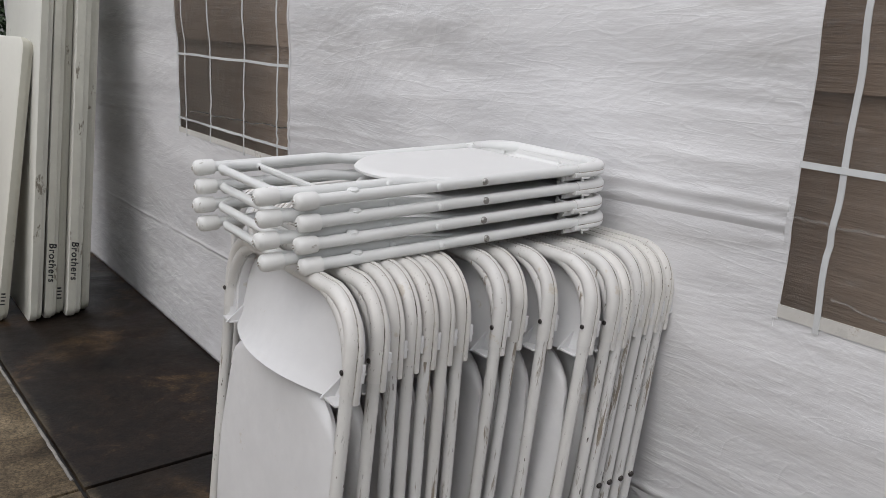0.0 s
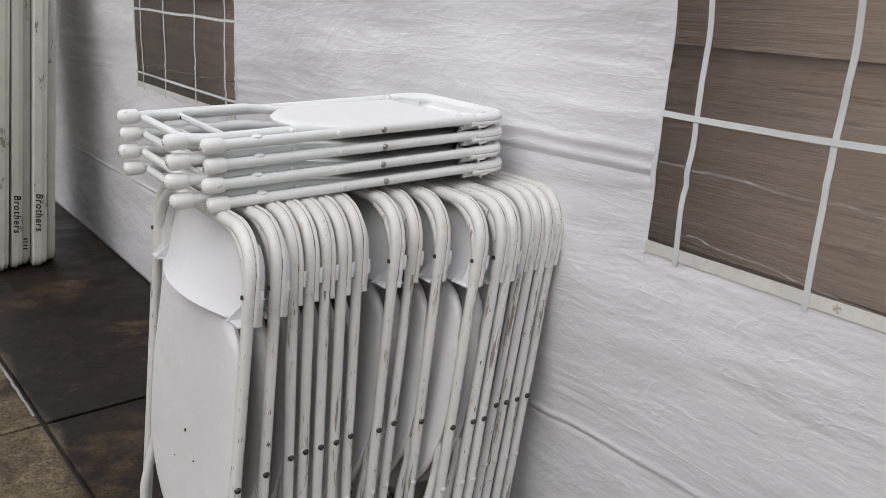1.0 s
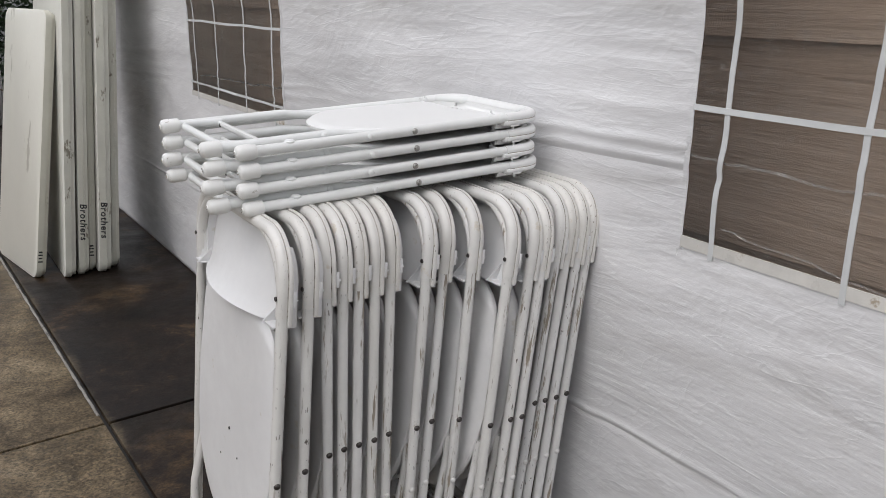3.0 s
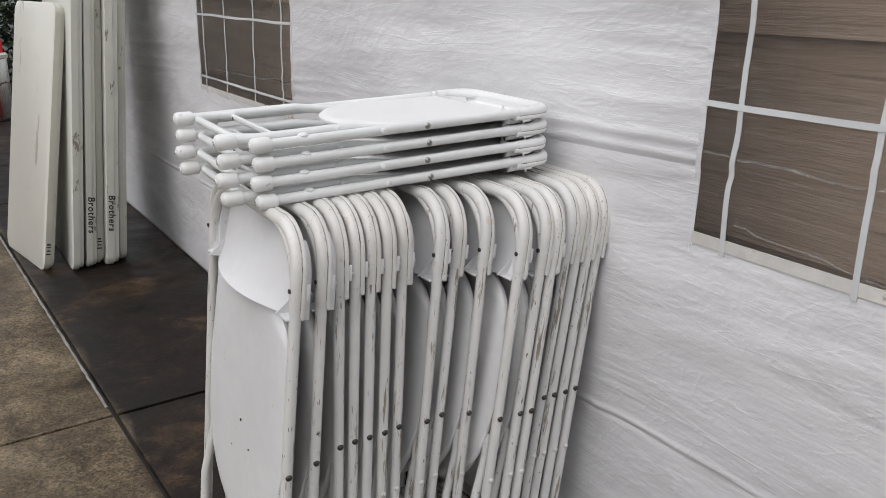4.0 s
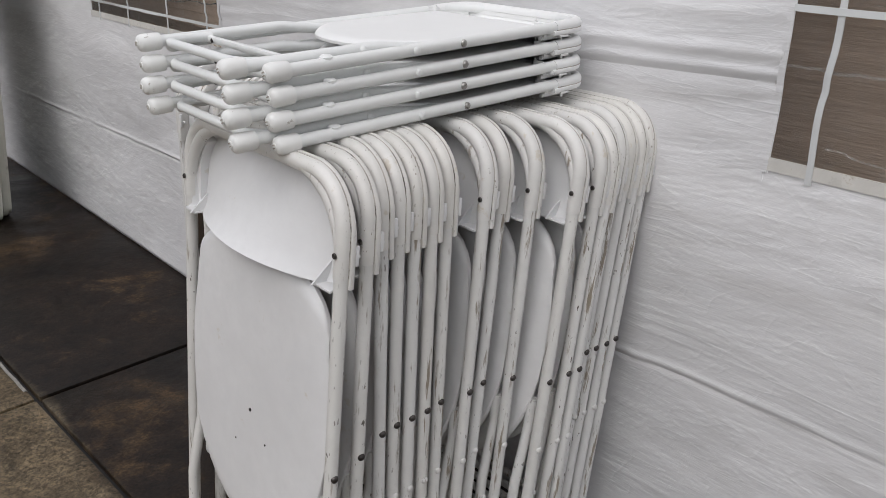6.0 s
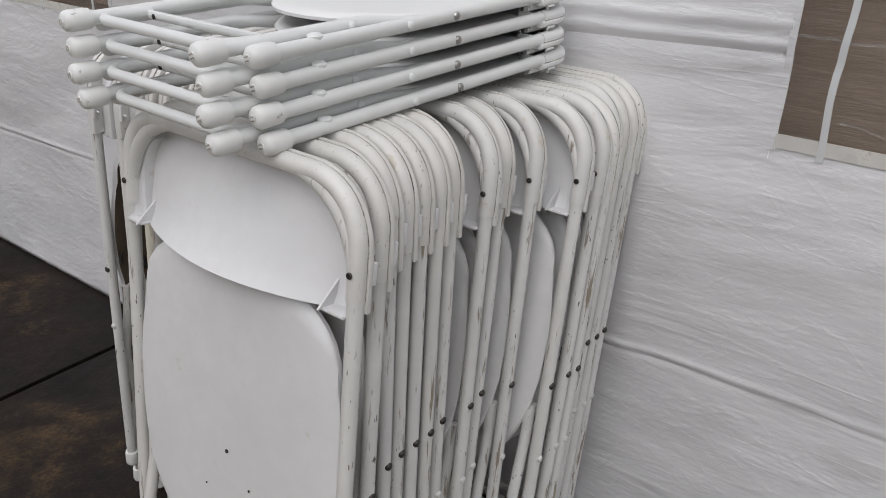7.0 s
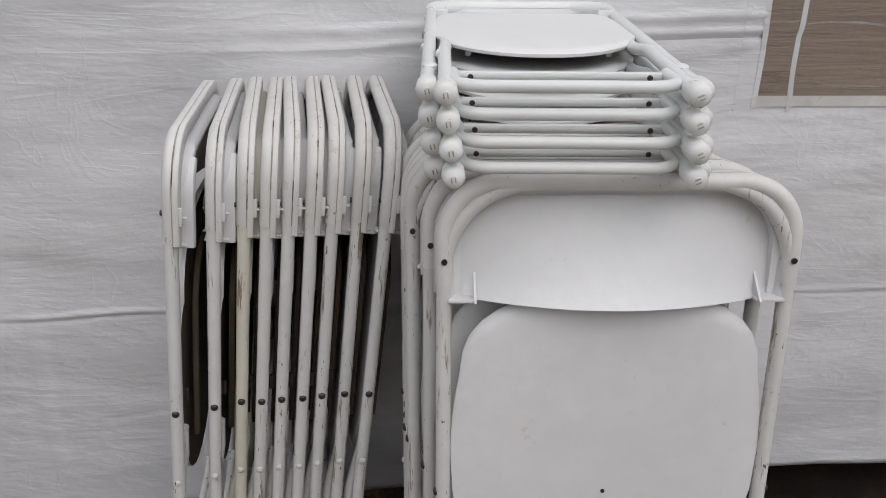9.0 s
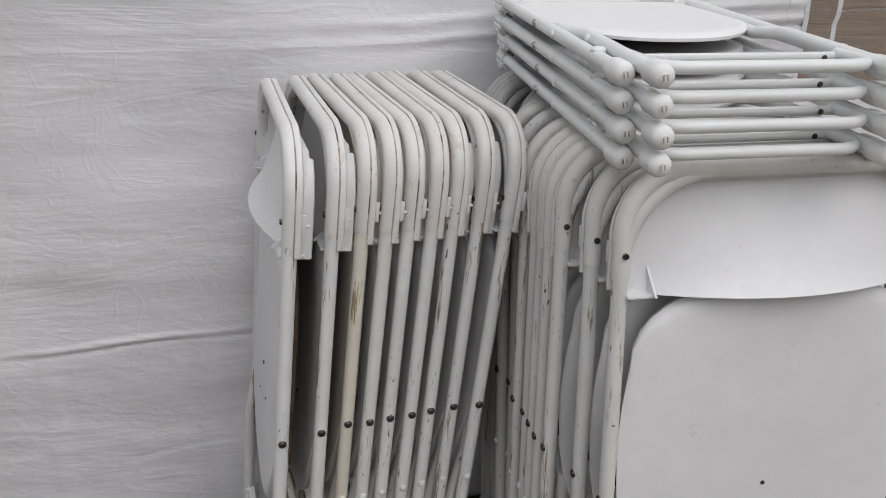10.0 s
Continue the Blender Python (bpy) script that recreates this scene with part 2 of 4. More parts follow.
def vinyl_material(name="clear_vinyl", haze=0.05):
    m = bpy.data.materials.new(name)
    m.use_nodes = True
    n, l = m.node_tree.nodes, m.node_tree.links
    n.remove(n["Principled BSDF"])
    clear = n.new("ShaderNodeBsdfTransparent")
    clear.inputs[0].default_value = (0.93, 0.92, 0.91, 1)
    gloss = n.new("ShaderNodeBsdfGlossy")
    gloss.inputs["Roughness"].default_value = 0.18
    milk = n.new("ShaderNodeBsdfDiffuse")
    milk.inputs[0].default_value = (0.75, 0.74, 0.72, 1)
    tc = n.new("ShaderNodeTexCoord")
    t = n.new("ShaderNodeTexNoise")
    t.inputs["Scale"].default_value, t.inputs["Detail"].default_value, t.inputs["Distortion"].default_value = 9, 6, 1.5
    l.new(tc.outputs["Object"], t.inputs["Vector"])
    bp = n.new("ShaderNodeBump")
    bp.inputs["Strength"].default_value, bp.inputs["Distance"].default_value = 0.7, 0.012
    l.new(t.outputs["Fac"], bp.inputs["Height"])
    l.new(bp.outputs[0], gloss.inputs["Normal"])
    fr = n.new("ShaderNodeFresnel")
    fr.inputs[0].default_value = 1.4
    l.new(bp.outputs[0], fr.inputs["Normal"])
    a = n.new("ShaderNodeMixShader")
    # white speckle that paints the sheet's broken reflections here and there
    sp = n.new("ShaderNodeTexNoise")
    sp.inputs["Scale"].default_value, sp.inputs["Detail"].default_value, sp.inputs["Roughness"].default_value = 75, 6, 0.75
    l.new(tc.outputs["Object"], sp.inputs["Vector"])
    mr = n.new("ShaderNodeMapRange")
    mr.inputs["From Min"].default_value, mr.inputs["From Max"].default_value = 0.50, 0.74
    mr.inputs["To Min"].default_value, mr.inputs["To Max"].default_value = haze * 0.6, haze + 0.11
    l.new(sp.outputs["Fac"], mr.inputs["Value"])
    l.new(mr.outputs[0], a.inputs[0])
    l.new(clear.outputs[0], a.inputs[1])
    l.new(milk.outputs[0], a.inputs[2])
    c = n.new("ShaderNodeMixShader")
    l.new(fr.outputs[0], c.inputs[0])
    l.new(a.outputs[0], c.inputs[1])
    l.new(gloss.outputs[0], c.inputs[2])
    l.new(c.outputs[0], n["Material Output"].inputs["Surface"])
    return m


def concrete_material():
    m = bpy.data.materials.new("stained_wet_concrete")
    m.use_nodes = True
    n, l = m.node_tree.nodes, m.node_tree.links
    b = n["Principled BSDF"]
    tc = n.new("ShaderNodeTexCoord")
    info = n.new("ShaderNodeObjectInfo")

    def tex(scale, detail=6, dist=0.4):
        t = n.new("ShaderNodeTexNoise")
        t.inputs["Scale"].default_value, t.inputs["Detail"].default_value, t.inputs["Distortion"].default_value = scale, detail, dist
        t.inputs["Roughness"].default_value = 0.72
        l.new(tc.outputs["Object"], t.inputs["Vector"])
        return t.outputs["Fac"]

    def ramp(src, *stops):
        r = n.new("ShaderNodeValToRGB")
        while len(r.color_ramp.elements) < len(stops):
            r.color_ramp.elements.new(0.5)
        for e, (p, c) in zip(r.color_ramp.elements, stops):
            e.position, e.color = p, (*c, 1)
        l.new(src, r.inputs[0])
        return r.outputs[0]

    def mix(f, a, c, kind="MIX"):
        x = n.new("ShaderNodeMix")
        x.data_type, x.blend_type = "RGBA", kind
        if isinstance(f, float):
            x.inputs[0].default_value = f
        else:
            l.new(f, x.inputs[0])
        l.new(a, x.inputs[6])
        l.new(c, x.inputs[7])
        return x.outputs[2]

    dry = ramp(tex(2.4), (0.34, (0.050, 0.039, 0.027)), (0.5, (0.128, 0.103, 0.070)), (0.66, (0.235, 0.198, 0.140)))
    wet = ramp(tex(3.6), (0.36, (0.0048, 0.0033, 0.0026)), (0.55, (0.0135, 0.0085, 0.0060)), (0.70, (0.068, 0.043, 0.022)))
    sep = n.new("ShaderNodeSeparateXYZ")
    l.new(tc.outputs["Object"], sep.inputs[0])
    # the slabs beside the tent stay wet up to the long joint
    slope = n.new("ShaderNodeMath")
    slope.operation = "MULTIPLY_ADD"
    slope.inputs[1].default_value = 0.058
    l.new(sep.outputs[1], slope.inputs[0])
    l.new(sep.outputs[0], slope.inputs[2])
    wob = n.new("ShaderNodeMath")
    wob.operation = "MULTIPLY_ADD"
    wob.inputs[1].default_value, wob.inputs[2].default_value = 0.16, -0.08
    l.new(tex(1.6), wob.inputs[0])
    add = n.new("ShaderNodeMath")
    l.new(slope.outputs[0], add.inputs[0])
    l.new(wob.outputs[0], add.inputs[1])
    edge = ramp(add.outputs[0], (0.775, (0, 0, 0)), (0.83, (1, 1, 1)))
    col = mix(edge, dry, wet)
    grit = ramp(tex(110, 4), (0.36, (0.35, 0.35, 0.35)), (0.64, (1.65, 1.6, 1.5)))
    col = mix(0.9, col, grit, "MULTIPLY")
    patch = ramp(tex(17, 6, 0.8), (0.36, (0.55, 0.54, 0.53)), (0.62, (1.3, 1.25, 1.18)))
    col = mix(0.8, col, patch, "MULTIPLY")
    l.new(col, b.inputs["Base Color"])
    ro = ramp(tex(2.6), (0.35, (0.32, 0.32, 0.32)), (0.65, (0.62, 0.62, 0.62)))
    l.new(ro, b.inputs["Roughness"])
    b.inputs["Specular IOR Level"].default_value = 0.24
    bp = n.new("ShaderNodeBump")
    bp.inputs["Strength"].default_value, bp.inputs["Distance"].default_value = 0.35, 0.004
    l.new(tex(28, 6), bp.inputs["Height"])
    l.new(bp.outputs[0], b.inputs["Normal"])
    return m


FABRIC = fabric_material()
VINYL = vinyl_material()
TAPE = material("milky_vinyl_border", (0.68, 0.66, 0.62), 0.3, vary=0.18, scale=9, dirt=(0.40, 0.34, 0.26), dirt_amount=0.2, dirt_scale=18, bump=0.4, bump_scale=20)
CREASED = vinyl_material("highlight_and_scuff_vinyl", 0.13)
CONCRETE = concrete_material()


# ---- mesh helpers ----
def mesh_object(name, bm, mat, parent=None, label="", smooth=True):
    me = bpy.data.meshes.new(name)
    bm.normal_update()
    bm.to_mesh(me)
    bm.free()
    if mat:
        me.materials.append(mat)
    if smooth:
        me.polygons.foreach_set("use_smooth", [True] * len(me.polygons))
        me.set_sharp_from_angle(angle=radians(40))
    ob = new(name, me)
    if parent:
        ob.parent = parent
    if label:
        tagged(ob, label)
    return ob


def part(name, bm, mat, parent, label=""):
    return mesh_object(name, bm, mat, parent, label)


def sweep(path, radius, sides=10, bm=None, squash=1.0):
    bm = bm or bmesh.new()
    pts = [Vector(p) for p in path]
    rings = []
    tangent = (pts[1] - pts[0]).normalized()
    side = tangent.orthogonal().normalized()
    for i, p in enumerate(pts):
        t = (pts[min(i + 1, len(pts) - 1)] - pts[max(i - 1, 0)]).normalized()
        side = (side - t * side.dot(t)).normalized()
        up = t.cross(side)
        r = radius(i / (len(pts) - 1)) if callable(radius) else radius
        rings.append([bm.verts.new(p + r * (math.cos(a) * side + squash * math.sin(a) * up))
                      for a in (2 * math.pi * k / sides for k in range(sides))])
    for a, b in zip(rings, rings[1:]):
        for k in range(sides):
            bm.faces.new((a[k], a[(k + 1) % sides], b[(k + 1) % sides], b[k]))
    bm.faces.new(list(reversed(rings[0])))
    bm.faces.new(rings[-1])
    return bm


def hoop_sweep(path, profile, bm=None):
    """A closed profile of (outward, back) points drawn along an upright hoop in the xz plane."""
    bm = bm or bmesh.new()
    pts = [Vector(p) for p in path]
    y = Vector((0, 1, 0))
    rings = []
    for i, p in enumerate(pts):
        t = (pts[min(i + 1, len(pts) - 1)] - pts[max(i - 1, 0)]).normalized()
        out = y.cross(t)
        rings.append([bm.verts.new(p + out * a + y * b) for a, b in profile])
    n = len(profile)
    new_faces = []
    for a, b in zip(rings, rings[1:]):
        for q in range(n):
            new_faces.append(bm.faces.new((a[q], a[(q + 1) % n], b[(q + 1) % n], b[q])))
    new_faces += [bm.faces.new(list(reversed(rings[0]))), bm.faces.new(rings[-1])]
    bmesh.ops.recalc_face_normals(bm, faces=new_faces)
    return bm


def bent(points, radius, steps=7):
    """A polyline with its inner corners rounded."""
    pts = [Vector(p) for p in points]
    out = [pts[0]]
    for a, b, c in zip(pts, pts[1:], pts[2:]):
        u, v = (a - b).normalized(), (c - b).normalized()
        half = u.angle(v) / 2
        d = min(radius / math.tan(half), (a - b).length * 0.49, (c - b).length * 0.49)
        p, q = b + u * d, b + v * d
        for k in range(steps + 1):
            s = k / steps
            out.append((1 - s) ** 2 * p + 2 * s * (1 - s) * (b * 0.72 + (p + q) * 0.14) + s * s * q)
    out.append(pts[-1])
    return out


def lathe(profile, sides=14, m=Matrix.Identity(4), bm=None):
    """profile: (radius, height) from one end to the other, round local z."""
    bm = bm or bmesh.new()
    rings = [[bm.verts.new(m @ Vector((r * math.cos(a), r * math.sin(a), h))) for a in (2 * math.pi * k / sides for k in range(sides))]
             for r, h in profile]
    for a, b in zip(rings, rings[1:]):
        for k in range(sides):
            bm.faces.new((a[k], a[(k + 1) % sides], b[(k + 1) % sides], b[k]))
    bm.faces.new(list(reversed(rings[0])))
    bm.faces.new(rings[-1])
    return bm


def box(size, centre=(0, 0, 0), bevel=0.0, bm=None, m=Matrix.Identity(4)):
    own = bmesh.new()
    bmesh.ops.create_cube(own, size=1)
    for v in own.verts:
        v.co = Vector((v.co.x * size[0], v.co.y * size[1], v.co.z * size[2]))
    if bevel:
        bmesh.ops.bevel(own, geom=own.edges[:], offset=bevel, segments=2, affect="EDGES", profile=0.6)
    for v in own.verts:
        v.co = m @ (v.co + Vector(centre))
    if bm is None:
        return own
    me = bpy.data.meshes.new("tmp")
    own.to_mesh(me)
    own.free()
    bm.from_mesh(me)
    bpy.data.meshes.remove(me)
    return bm


def slab(outline_rows, bm=None):
    """Closes a grid of front points and a grid of back points (rows of Vectors) into a solid sheet."""
    front, back = outline_rows
    bm = bm or bmesh.new()
    f = [[bm.verts.new(p) for p in row] for row in front]
    b = [[bm.verts.new(p) for p in row] for row in back]
    nr, nc = len(f), len(f[0])
    for i in range(nr - 1):
        for j in range(nc - 1):
            bm.faces.new((f[i][j], f[i][j + 1], f[i + 1][j + 1], f[i + 1][j]))
            bm.faces.new((b[i][j], b[i + 1][j], b[i + 1][j + 1], b[i][j + 1]))
    for j in range(nc - 1):
        bm.faces.new((f[0][j], b[0][j], b[0][j + 1], f[0][j + 1]))
        bm.faces.new((f[-1][j], f[-1][j + 1], b[-1][j + 1], b[-1][j]))
    for i in range(nr - 1):
        bm.faces.new((f[i][0], f[i + 1][0], b[i + 1][0], b[i][0]))
        bm.faces.new((f[i][-1], b[i][-1], b[i + 1][-1], f[i + 1][-1]))
    bmesh.ops.recalc_face_normals(bm, faces=bm.faces)
    return bm


# ---- the setting ----
def wall_x(y):
    return 1.395 - 0.027 * y


def build_floor():
    ground = mesh_object("ground", box((120, 120, 0.2), (0, 20, FLOOR - 0.116)), MORTAR, smooth=False)
    tagged(ground, "dark wet ground under the concrete slabs", "ground", kind="structure")
    turn = Matrix.Rotation(radians(3.3), 4, "Z")
    size, deep, gap = 2.32, 3.0, 0.013
    floor = tagged(new("floor"), "stained brown concrete slabs with wet dark joints", "floor", kind="structure")
    for i in range(-4, 3):
        for j in range(-3, 8):
            bm = box((size - gap, deep - gap, 0.06), bevel=0.005)
            s = mesh_object("slab", bm, CONCRETE, floor)
            # the first slab corner lies beside the tables; slabs sit a little uneven
            s.data.transform(Matrix.Translation((0.664, 2.390, FLOOR - 0.03 + 0.0012 * math.sin(3.1 * i + 1.7 * j))) @ turn
                             @ Matrix.Translation(((i + 0.5) * size, (j + 0.5) * deep, 0)))
    # pale strip, a little proud, added as the wet highlight along the long joint
    steps = 70
    pts = [Matrix.Translation((0.664, 2.390, FLOOR)) @ turn @ Vector((-0.011 + 0.0025 * noise.noise((q * 0.9, 0, 4)), 0.06 + 2.86 * q / steps, -0.0015)) for q in range(steps + 1)]
    part("joint_filler", sweep(pts, lambda q: 0.0052 + 0.0028 * noise.noise((q * 31, 2, 1)), 8), JOINT_HIGHLIGHT, floor, "pale strip added for the wet joint's highlight")
    return floor


WINDOWS = (
    # y low, y high, z low, z high, strip columns, strip rows
    (-0.20, 0.818, 0.982, 1.95, (0.755, 0.530, 0.305, 0.080), (1.200, 1.44, 1.68)),
    (2.455, 3.42, 0.962, 1.95, (3.335, 3.085, 2.785, 2.53), (1.250, 1.003, 1.50, 1.74)),
)


def fold(y, z):
    """How far the hanging fabric stands out from its plane: shipping creases, slack folds and small wrinkles."""
    d = 0.010 * noise.noise((y * 0.7, z * 0.9, 3.0)) + 0.006 * noise.noise((y * 1.1, z * 4.5, 8.0))
    for zc, tilt, w, h in ((0.570, 0.020, 0.006, 0.0036), (0.559, 0.020, 0.004, -0.0024), (1.122, 0.035, 0.008, 0.0030), (1.093, 0.040, 0.006, 0.0024),
                           (1.078, 0.040, 0.006, -0.0024), (1.40, 0.01, 0.04, 0.004), (1.62, 0.0, 0.016, 0.006), (0.80, -0.02, 0.05, 0.003), (1.18, 0.03, 0.012, 0.0016),
                           (1.24, 0.05, 0.016, 0.0014), (1.30, -0.02, 0.012, 0.002)):
        c = zc + tilt * (1.2 - y) + 0.008 * noise.noise((y * 2.3, zc * 9, 0.5)) + 0.004 * noise.noise((y * 9, zc * 7, 1.5))
        d += h * math.exp(-((z - c) / w) ** 2) * max(0.1, 0.6 + 1.3 * noise.noise((y * 2.6, zc * 5, 4.0)))
    d += 0.005 * math.exp(-((z - 1.45) / 0.09) ** 2) - 0.003 * math.exp(-((z - 1.27 - 0.02 * math.sin(y)) / 0.06) ** 2)
    # upright folds where the sheet hung over a line
    for yc, lo, hi, h in ((1.0, 0.50, 1.04, 0.0032), (1.10, 0.45, 0.95, -0.0022), (2.22, 0.15, 0.62, 0.003), (1.95, 0.12, 0.60, 0.0024), (0.42, 0.2, 0.95, 0.0022)):
        q = min(1.0, max(0.0, (z - lo) / 0.06)) * min(1.0, max(0.0, (hi - z) / 0.06))
        d += h * q * math.exp(-((y - yc - 0.012 * noise.noise((z * 4, yc, 7.0))) / 0.018) ** 2)
    n1 = noise.noise((y * 3 + 1.0 * noise.noise((y * 3, z * 6, 2.0)), z * 16, 1.0))
    n2 = noise.noise((y * 13 + z * 5, z * 34 - y * 6, 6.0))
    amount = 0.55 + 0.9 * max(0.0, noise.noise((y * 0.9, z * 1.6, 12.0)) + 0.25)
    d += amount * (0.0010 * (1 - abs(n1)) + 0.0003 * (1 - abs(n2)))
    return d


def wall_point(y, z, out=0.0):
    return Vector((wall_x(y) - fold(y, z) - out, y, z))


def build_tent():
    z0, z1, y0, y1 = 0.0, 2.3, -2.2, 7.0
    ys = list(np.arange(y0, 3.8, 0.014)) + list(np.arange(3.8, y1, 0.03))
    zs = np.concatenate([np.arange(z0, 0.44, 0.014), np.arange(0.44, 0.70, 0.004), np.arange(0.70, 1.02, 0.010), np.arange(1.02, 1.24, 0.005), np.linspace(1.24, z1, 90)])
    bm = bmesh.new()

    def hem(y):
        return 0.135 - 0.024 * y + 0.012 * math.sin(y * 2.1) + 0.006 * noise.noise((y * 4, 0, 0))

    def inside(y, z):
        for a, b, c, d, _, _ in WINDOWS:
            if a < y < b and c < z < d:
                return True
        return False

    grid = []
    for y in ys:
        h = max(hem(y), FLOOR + 0.006)
        grid.append([bm.verts.new(wall_point(y, h + (z1 - h) * (z / z1))) for z in zs])
    for i in range(len(ys) - 1):
        ym = (ys[i] + ys[i + 1]) / 2
        for j in range(len(zs) - 1):
            zm = (grid[i][j].co.z + grid[i][j + 1].co.z) / 2
            if not inside(ym, zm):
                bm.faces.new((grid[i][j], grid[i][j + 1], grid[i + 1][j + 1], grid[i + 1][j]))
    loose = [v for v in bm.verts if not v.link_faces]
    bmesh.ops.delete(bm, geom=loose, context="VERTS")
    tent = mesh_object("wall_tent", bm, FABRIC)
    tent.modifiers.new("thickness", "SOLIDIFY").thickness = 0.0015
    tagged(tent, "wrinkled white tarpaulin tent sidewall with horizontal creases", "tent wall", kind="structure")

    def strip(name, pts, width, across, mat, parent, out, label=""):
        rows = []
        for side in (-0.5, 0.5):
            rows.append([wall_point(p[0] + across[0] * width * side, p[1] + across[1] * width * side, out) for p in pts])
        back = [[p + Vector((0.0014, 0, 0)) for p in r] for r in rows]
        return part(name, slab((rows, back)), mat, parent, label)

    for k, (a, b, c, d, cols, rows) in enumerate(WINDOWS):
        win = tagged(new("window_%d" % (k + 1)), "clear vinyl tent window with white lattice strips over brown siding", "tent window", kind="structure")
        ny, nz = 60, 60
        gy, gz = np.linspace(a - 0.012, b + 0.012, ny), np.linspace(c - 0.012, d + 0.012, nz)
        front = [[wall_point(y, z, -0.001) for y in gy] for z in gz]
        bm = bmesh.new()
        vs = [[bm.verts.new(p) for p in r] for r in front]
        for i in range(nz - 1):
            for j in range(ny - 1):
                bm.faces.new((vs[i][j], vs[i + 1][j], vs[i + 1][j + 1], vs[i][j + 1]))
        pane = part("pane", bm, VINYL, win, "wrinkled clear vinyl pane")
        pane.visible_shadow = False
        zz = np.linspace(c - 0.024, d, 60)
        wide = (0.0095, 0.0085)[k]
        for y in cols:
            phase = noise.noise((y * 9, 0, 3)) * 3
            pts = [(y + 0.0012 * math.sin(z * 13 + phase) + 0.004 * noise.noise((y * 5, z * 9, 1)), z) for z in zz]
            strip("lattice_strip", pts, wide, (1, 0), LATTICE, win, 0.003)
        yy = np.linspace(a, b, 60)
        for z in rows:
            pts = [(y, z + 0.003 * noise.noise((y * 6, z * 9, 1))) for y in yy]
            strip("lattice_strip", pts, wide, (0, 1), LATTICE, win, 0.0046)
        bw = 0.020
        zz2 = np.linspace(c - bw, d, 50)
        for y in (a - 0.003, b + 0.003):
            strip("border", [(y + 0.003 * noise.noise((z * 9, y, 0)), z) for z in zz2], 0.010, (1, 0), FABRIC, win, 0.002, "stitched fabric edge")
        if k == 0:
            strip("border", [(b + 0.023, z) for z in np.linspace(c - 0.034, d, 260)], 0.036, (1, 0), FABRIC, win, 0.0008, "wide welded hem of doubled sheet")
        # milky strips paint the highlights on the creases; the short one is a scuff
        folds = (((1.108, 0.03, a, b, 0.004), (1.00, 0.10, 0.44, 0.74, 0.0025)),
                 ((1.05, -0.03, a, 3.3, 0.004),))[k]
        for zc, tilt, ya, yb, wd in folds:
            pts = [(y, zc + tilt * (y - (ya + yb) / 2) + 0.008 * noise.noise((y * 11, zc * 7, 2)) + 0.003 * noise.noise((y * 37, zc, 5))) for y in np.linspace(ya, yb, 70)]
            strip("crease", pts, wd, (0, 1), CREASED, win, 0.0012, "milky strip for crease highlights and a scuff in the clear vinyl").visible_shadow = False
        strip("border", [(y, c - bw / 2 + 0.004) for y in np.linspace(a, b, 50)], bw, (0, 1), TAPE, win, 0.0022, "milky welded vinyl border")


def build_siding():
    house = tagged(new("wall_siding"), "brown wooden lap siding of the building behind the tent", "house wall", kind="structure")
    backing = part("sheathing", box((0.08, 12.0, 3.0), (1.80, 2.2, FLOOR + 1.5)), SIDING, house)
    z = 0.03
    bm = bmesh.new()
    prof = [(0.0, 0.0), (-0.026, 0.0), (-0.024, 0.012), (-0.012, 0.425), (0.0, 0.425)]
    ends = [[bm.verts.new((x, y, h)) for x, h in prof] for y in (-3.8, 8.2)]
    n = len(prof)
    for k in range(n):
        bm.faces.new((ends[0][k], ends[0][(k + 1) % n], ends[1][(k + 1) % n], ends[1][k]))
    bm.faces.new(ends[0])
    bm.faces.new(list(reversed(ends[1])))
    bmesh.ops.recalc_face_normals(bm, faces=bm.faces)
    first = part("board", bm, SIDING, house)
    first.location = (1.755, 0, z)
    for k in range(1, 7):
        o = first.copy()
        scene.collection.objects.link(o)
        o.location.z = z + 0.42 * k


def build_sky_blocker():
    # added out of view: holds back low sky light from the lower tent wall
    w = mesh_object("wall_opposite", box((0.2, 22.0, 2.1), (-4.2, 3.0, FLOOR + 1.05 - 0.05)), SIDING, smooth=False)
    tagged(w, "added unseen plain brown wall that blocks low sky light", "wall", kind="structure")


# ---- folding chairs ----
DISH = 0.023


